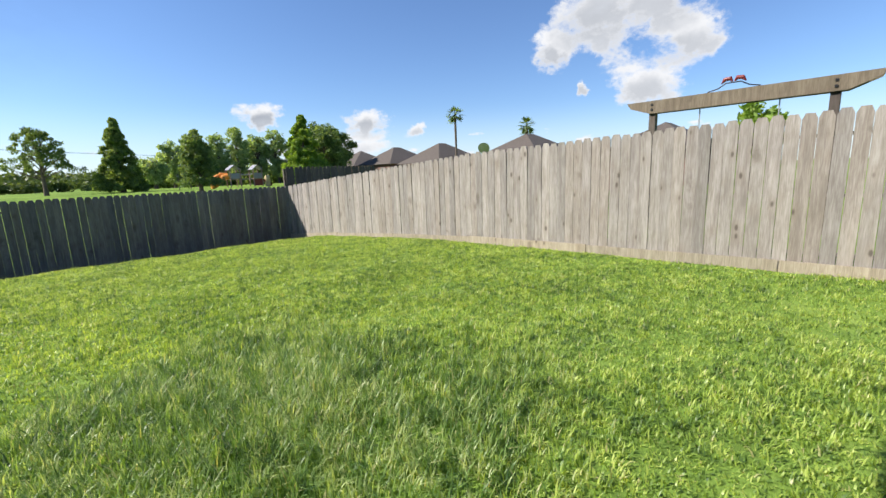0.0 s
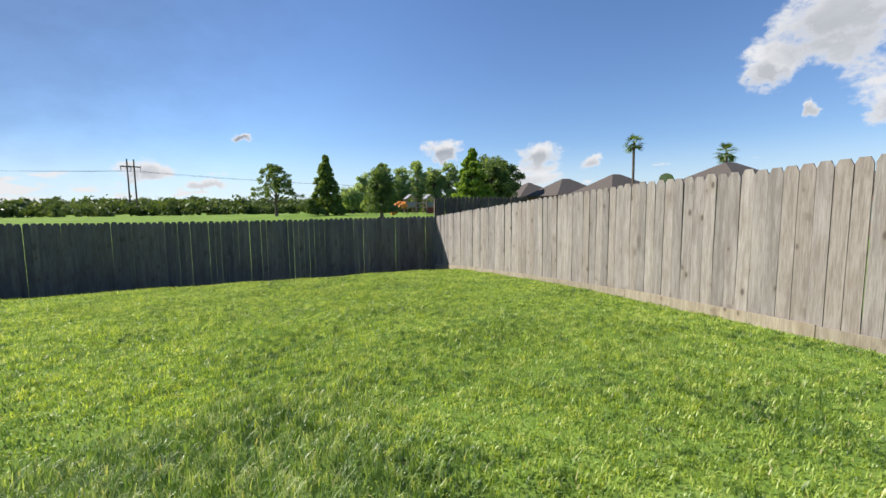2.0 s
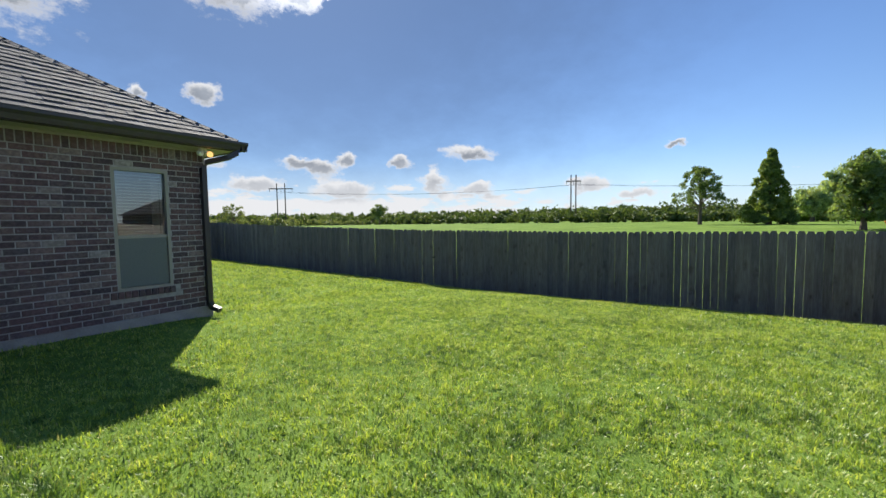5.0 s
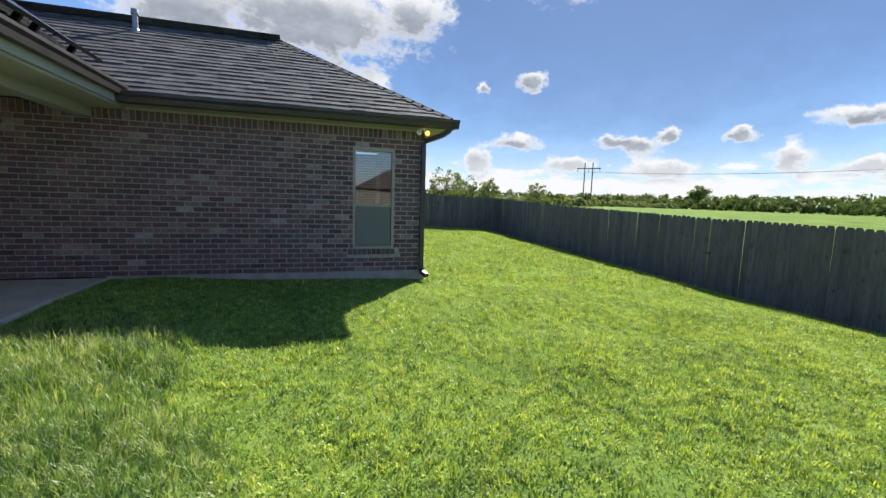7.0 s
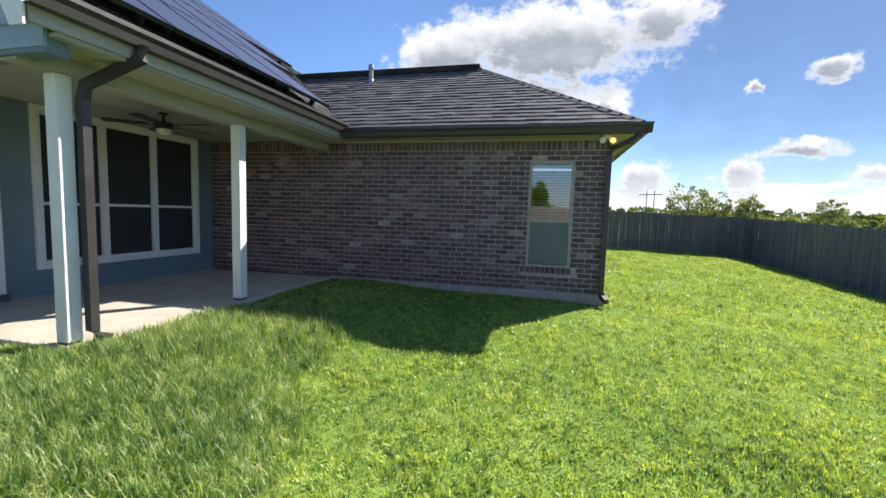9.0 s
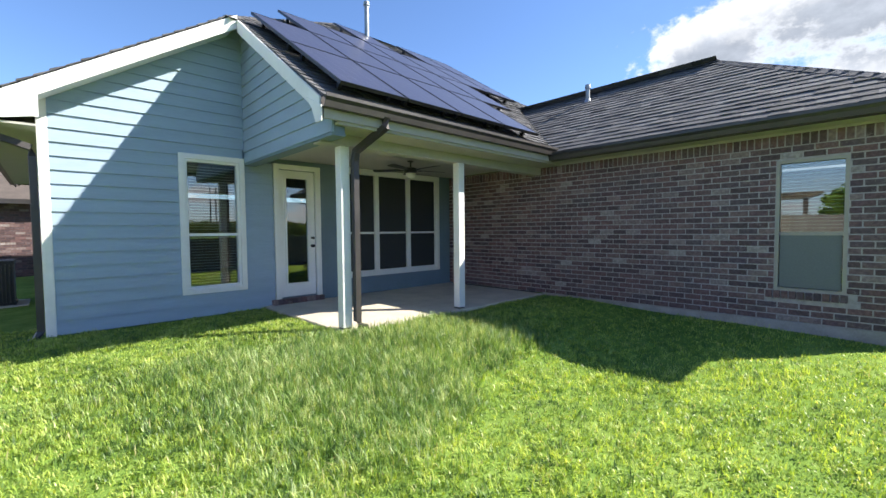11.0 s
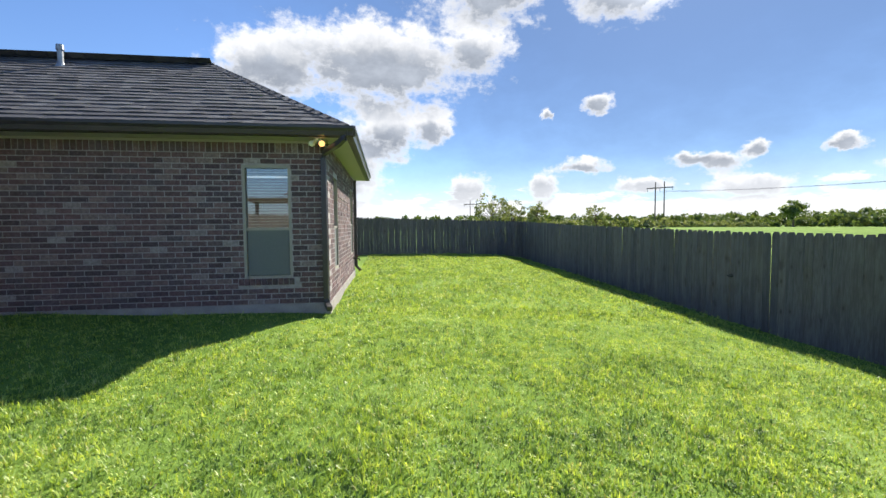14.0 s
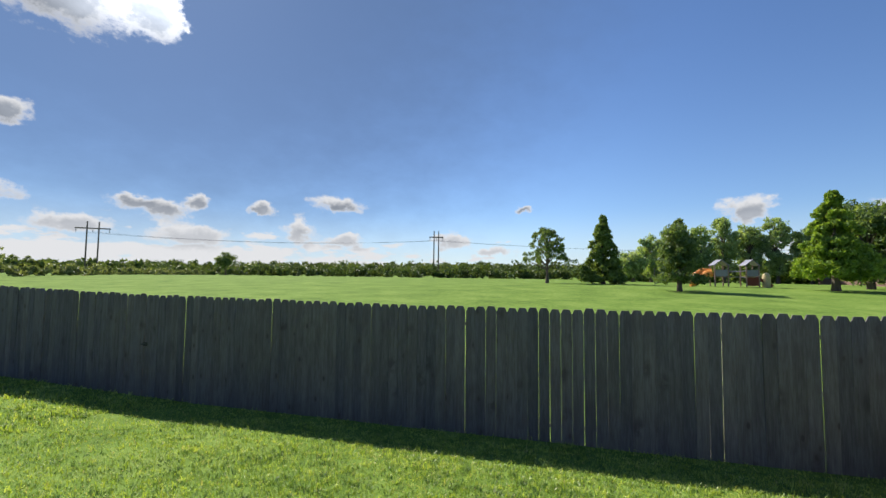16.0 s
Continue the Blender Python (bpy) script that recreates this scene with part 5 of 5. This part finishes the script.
hedge("low dark woods to the west", -180 + rng1.normal(size=140) * 8, np.linspace(-90, 150, 140), rng1.uniform(4, 6.5, 140), M_LEAF_HEDGE, 81, 24, 0.9)
hedge("dark undergrowth below the willows", np.linspace(12, 60, 40), 90 + rng1.normal(size=40) * 2, rng1.uniform(2.5, 4.5, 40), M_LEAF_DARK, 82, 50, 0.4)


def palm(x, y, top_z, spread, seed):
    z0 = float(ground_z(x, y)) - 0.1
    t = thing("palm_tree", "tall fan palm with a shaggy round head", "palm tree", (x, y, z0), group="palms")
    h = top_z - z0 - spread * 0.8
    part("trunk", tube(bmesh.new(), [(0, 0, 0), (0.1, 0, h * 0.5), (0.05, 0, h)], [0.20, 0.14, 0.15], 10), M_BARK, t)
    rng = np.random.default_rng(seed)
    vs, fs = [], []
    for _ in range(70):
        a, e = rng.uniform(0, math.tau), rng.uniform(-0.9, 1.35)
        d = np.array((math.cos(a) * math.cos(e), math.sin(a) * math.cos(e), math.sin(e)))
        u = np.cross(d, (0, 0, 1.0))
        u /= np.linalg.norm(u)
        o, L = np.array((0.05, 0, h)), spread * rng.uniform(0.75, 1.05)
        for k in np.linspace(-0.8, 0.8, 9):               # fingers of one fan
            tip = o + d * L * (0.98 - 0.25 * abs(k)) + u * k * L * 0.42 + np.array((0, 0, -0.12 * L))
            root = o + d * L * 0.42
            i = len(vs)
            vs += [root - u * 0.05, root + u * 0.05, tip]
            fs.append((i, i + 1, i + 2))
        i = len(vs)
        vs += [o - u * 0.03, o + u * 0.03, o + d * L * 0.45]
        fs.append((i, i + 1, i + 2))
    part("crown", array_mesh("crown", np.array(vs), np.array(fs), M_LEAF_DARK), None, t)


palm(41.0, 39.9, 10.0, 1.6, 1)
palm(41.0, 28.7, 7.3, 1.4, 2)


# ---- houses next door ----
def far_house(x, y, wx, wy, eave, ridge, hip=True):
    z0 = float(ground_z(x, y)) - 0.1
    t = thing("neighbour_house", "brick house with brown hipped shingle roof", "house", (x, y, z0), group="neighbour houses")
    part("wall", boxes((-wx / 2, wx / 2, -wy / 2, wy / 2, 0, eave)), M_FARWALL, t)
    a, b, k = wx / 2 + 0.4, wy / 2 + 0.4, min(wx, wy) / 2 + 0.4
    bm = bmesh.new()
    e = [bm.verts.new((sx * a, sy * b, eave)) for sx, sy in ((-1, -1), (1, -1), (1, 1), (-1, 1))]
    g0, g1 = (0, -(b - k) - 0.15, ridge), (0, b - k + 0.15, ridge)
    if wx > wy:
        g0, g1 = (-(a - k) - 0.15, 0, ridge), (a - k + 0.15, 0, ridge)
    p, q = bm.verts.new(g0), bm.verts.new(g1)
    if wx > wy:
        fs = ((e[0], e[1], q, p), (e[1], e[2], q), (e[2], e[3], p, q), (e[3], e[0], p))
    else:
        fs = ((e[0], e[1], p), (e[1], e[2], q, p), (e[2], e[3], q), (e[3], e[0], p, q))
    for f in fs:
        bm.faces.new(f)
    bm.faces.new(e[::-1])
    part("roof", bm, M_ROOFFAR, t)
    for yy in (-wy / 4, wy / 4):
        part("window", boxes((-wx / 2 - 0.03, -wx / 2 + 0.02, yy - 0.5, yy + 0.5, 0.9, 2.1)), M_SCREEN, t)


far_house(37.3, 25.7, 9.0, 8.0, 2.9, 5.4)
far_house(38.5, 13.0, 9, 8, 2.9, 5.4)
far_house(42, 43.5, 9, 8, 2.6, 5.3)
far_house(43, 55, 9, 8, 2.6, 5.3)
far_house(44, 67, 9, 9, 2.6, 5.4)
far_house(46, 80, 10, 9, 2.6, 5.4)
dish = thing("satellite_dish", "grey satellite dish on a neighbour's roof edge", "satellite dish", (31.0, 26.6, 0.0))
part("mast", tube(bmesh.new(), [(0, 0, -0.1), (0, 0, 3.3)], 0.03, 8), M_GREYMETAL, dish)
bm = bmesh.new()
bmesh.ops.create_circle(bm, cap_ends=True, cap_tris=True, segments=24, radius=0.55)
for v in bm.verts:
    v.co.z = 0.3 * (v.co.x ** 2 + v.co.y ** 2)
bmesh.ops.solidify(bm, geom=bm.faces[:], thickness=0.02)
bmesh.ops.transform(bm, matrix=pose(0, 0, 3.4, 60, 0, 120), verts=bm.verts)
part("reflector", bm, M_GREYMETAL, dish)


# ---- park: playground, pylons, bin ----
play = thing("play_structure", "playground tower set with grey roofs and an orange slide", "playground", (18.6, 57.0, 0.50))
for x in (-0.9, 0.3, 1.9, 3.0):
    for y in (-0.7, 0.7):
        part("post", tube(bmesh.new(), [(x, y, 0), (x, y, 2.2)], 0.07, 8), M_PLAYPOST, play)
for x0, x1 in ((-0.9, 0.3), (1.9, 3.0)):
    part("deck", boxes((x0, x1, -0.7, 0.7, 0.95, 1.03)), M_PLAYPOST, play)
    xm = (x0 + x1) / 2
    part("roof", prism(bmesh.new(), [(x0 - 0.15, 2.15), (xm, 2.75), (x1 + 0.15, 2.15), (x1 + 0.05, 2.12), (xm, 2.66), (x0 - 0.05, 2.12)], "y", -0.8, 0.8), M_PLAYROOF, play, "grey pitched play roof")
    part("panel", boxes((x0 + 0.07, x1 - 0.07, -0.73, -0.68, 1.05, 1.7)), M_PLAYROOF, play)
part("bridge", boxes((0.3, 1.9, -0.5, 0.5, 0.92, 1.0)), M_PLAYROOF, play)
for y in (-0.5, 0.5):
    part("rail", tube(bmesh.new(), [(0.3, y, 1.6), (1.1, y, 1.5), (1.9, y, 1.6)], 0.05, 8), M_PLAYROOF, play)
part("panel", boxes((1.9, 3.0, -0.74, -0.69, 0.1, 0.92)), M_RED, play, "dark red climbing panel")
part("slide", tube(bmesh.new(), [(-0.9, 0, 1.35), (-1.4, 0.1, 1.25), (-2.0, -0.2, 0.75), (-2.6, -0.3, 0.35), (-3.1, -0.3, 0.2)], [0.36, 0.38, 0.36, 0.34, 0.32], 12), M_YELLOW, play, "orange plastic tube slide")
part("slide", tube(bmesh.new(), [(-0.9, 0.5, 1.5), (-1.6, 0.6, 1.6), (-2.3, 0.5, 1.2), (-2.4, 0.1, 0.8)], 0.3, 10), M_YELLOW, play)
part("ramp", tube(bmesh.new(), [(3.0, 0, 0.95), (4.4, 0, 0.08)], 0.14, square=True), M_RED, play, "dark red slide")
binn = thing("litter_bin", "cream litter bin on the park grass", "bin", (22.5, 57.0, 0.45))
part("body", tube(bmesh.new(), [(0, 0, 0), (0, 0, 1.0), (0, 0, 1.3), (0, 0, 1.5)], [0.36, 0.36, 0.3, 0.06], 12), M_CREAM, binn)
sw = thing("swing_frame", "dark swing frame on the park grass", "swing", (13.3, 62.0, 0.45))
for x in (0, 1.3):
    part("leg", tube(bmesh.new(), [(x, 0, 0), (x, 0, 2.0)], 0.05, 6), M_POSTWOOD, sw)
part("bar", tube(bmesh.new(), [(0, 0, 1.95), (1.3, 0, 1.95)], 0.04, 6), M_POSTWOOD, sw)


def pylon(x, y, top_z, gap, rz):
    z0 = float(ground_z(x, y)) - 0.2
    t = thing("power_pole_pair", "twin wooden power poles with a crossarm", "power pole", (x, y, z0), rz, group="power line")
    h = top_z - z0
    for sx in (-1, 1):
        part("pole", tube(bmesh.new(), [(sx * gap / 2, 0, 0), (sx * gap / 2, 0, h)], [0.28, 0.2], 8), M_POSTWOOD, t)
    part("crossarm", boxes((-gap * 1.5, gap * 1.5, -0.15, 0.15, h * 0.86, h * 0.86 + 0.4)), M_POSTWOOD, t)
    for sx in (-1.4, 0, 1.4):
        part("insulator", tube(bmesh.new(), [(sx * gap, 0, h * 0.86 - 1.2), (sx * gap, 0, h * 0.86)], 0.12, 6), M_GREYMETAL, t)
    return t


pylon(-44.3, 170.8, 18.9, 1.9, 25)
pylon(-157.3, 119.1, 18.9, 3.4, 40)
pylon(-250, 60, 17.0, 4.0, 60)
for i, zz in enumerate((16.0, 16.0, 16.0)):               # wires between the pole pairs
    o = (-2.6, 0, 2.6)[i]
    p, q, r = Vector((-44.3 + o, 170.8, 15)), Vector((-157.3 + o, 119.1, 15)), Vector((120 + o, 246, 15))
    for j, (a, b) in enumerate(((p, q), (p, r))):
        pts = [a.lerp(b, k / 10) - Vector((0, 0, 4 * 2.2 * (k / 10) * (1 - k / 10))) for k in range(11)]
        t = new("power_line", mesh_of("power_line", tube(bmesh.new(), pts, 0.022, 4), M_BLACK))
        tagged(t, "thin sagging power line across the field", "power line", "power lines")


# ---- grass blades on the lawn ----
def grass(n, x0, x1, y0, y1, seed, keep, length, width):
    rng = np.random.default_rng(seed)
    x, y = rng.uniform(x0, x1, n), rng.uniform(y0, y1, n)
    k = n // 2                                            # half of the blades stand in tufts
    cx, cy, ch = rng.uniform(x0, x1, k // 14), rng.uniform(y0, y1, k // 14), rng.uniform(0.2, 1.0, k // 14) ** 2
    i = rng.integers(0, len(cx), k)
    x[:k], y[:k] = cx[i] + rng.normal(size=k) * 0.035, cy[i] + rng.normal(size=k) * 0.035
    bunch = np.zeros(n)
    bunch[:k] = ch[i]
    ok = (rng.random(n) < keep(x, y)) & ~((x < XB + 0.03) & (y < YW + 0.03)) & ~((x < -0.07) & (y < 1.73)) & ~((y < YH + 0.03) & (x < XE + 0.02)) & (x < 6.45 - 0.04 * y) & (y < YB - 0.03)
    x, y, bunch = x[ok], y[ok], bunch[ok]
    m = len(x)
    tuft = 0.5 + 0.5 * np.sin(2.1 * x + 1.3 * np.sin(1.7 * y)) * np.sin(2.6 * y + 0.9 * np.sin(2.3 * x))
    edge = 3.98 + 0.36 * x + 0.12 * np.sin(3.1 * x) + 0.07 * np.sin(7.3 * x + 1.0)     # the mower's last pass
    tall = np.clip((edge - y) / 0.22, 0, 1) * np.clip((x + 2.3) / 0.9, 0, 1) * np.clip((2.6 - x - 0.25 * (y - 2)) / 1.6, 0, 1) * np.clip((y - 0.9) / 1.0, 0, 1) * (0.8 + 0.5 * tuft)
    tall = tall * 1.7
    L = length * (0.50 + 0.35 * tuft + 0.65 * bunch + tall) * rng.uniform(0.6, 1.3, m)
    a = rng.uniform(0, math.tau, m)
    lean = rng.uniform(0.25, 1.45, m)
    dx, dy = np.cos(a), np.sin(a)
    z = ground_z(x, y) - 0.006
    w_ = width * rng.uniform(0.6, 1.3, m) * (1 - 0.16 * np.minimum(tall, 2.2))
    base = np.stack([x, y, z], 1)
    d = np.stack([dx, dy, np.zeros(m)], 1)
    s = np.stack([-dy, dx, np.zeros(m)], 1) * w_[:, None] * 0.5
    up = np.array([0, 0, 1.0])
    mid = base + (d * np.sin(lean * 0.5)[:, None] + up * np.cos(lean * 0.5)[:, None]) * (L * 0.55)[:, None]
    tip = mid + (d * np.sin(lean * 1.25)[:, None] + up * np.cos(lean * 1.25)[:, None]) * (L * 0.5)[:, None]
    v = np.stack([base - s, base + s, mid + s * 0.85, mid - s * 0.85, tip], 1).reshape(-1, 3)
    i = np.arange(m)[:, None] * 5
    f = np.concatenate([i + np.array([[0, 1, 2]]), i + np.array([[0, 2, 3]]), i + np.array([[3, 2, 4]])], 1).reshape(-1, 9)
    v = v.reshape(-1, 5, 3)
    uncut = tall > rng.uniform(0.15, 1.3, m)
    for pick, mat, label in ((~uncut, M_BLADE, "thick green lawn grass with tufts"), (uncut, M_TALL, "uncut patch of longer blue-green grass beside the patio")):
        if pick.any():
            k = int(pick.sum())
            me = array_mesh("grass", v[pick].reshape(-1, 3), f[:k].reshape(-1, 3), mat, True)
            tagged(new("grass", me), label, "grass", kind="stuff")


def near_walk(x, y):
    d = np.hypot(x - np.interp(y, [0, 3, 5, 8], [0.2, 2.1, 2.5, 1.7]), np.clip(y, 0.5, 8.5) - y)
    return np.clip(1.25 - d / 6.5, 0.16, 1)


grass(1000000, -5.0, 6.9, -1.6, 13.6, 21, near_walk, 0.050, 0.0076)
grass(120000, -17.3, -4.2, 6.2, 13.6, 22, lambda x, y: 0.75, 0.075, 0.012)

# ---- bricks, last ----
for job in brick_jobs:
    brick_face(*job)
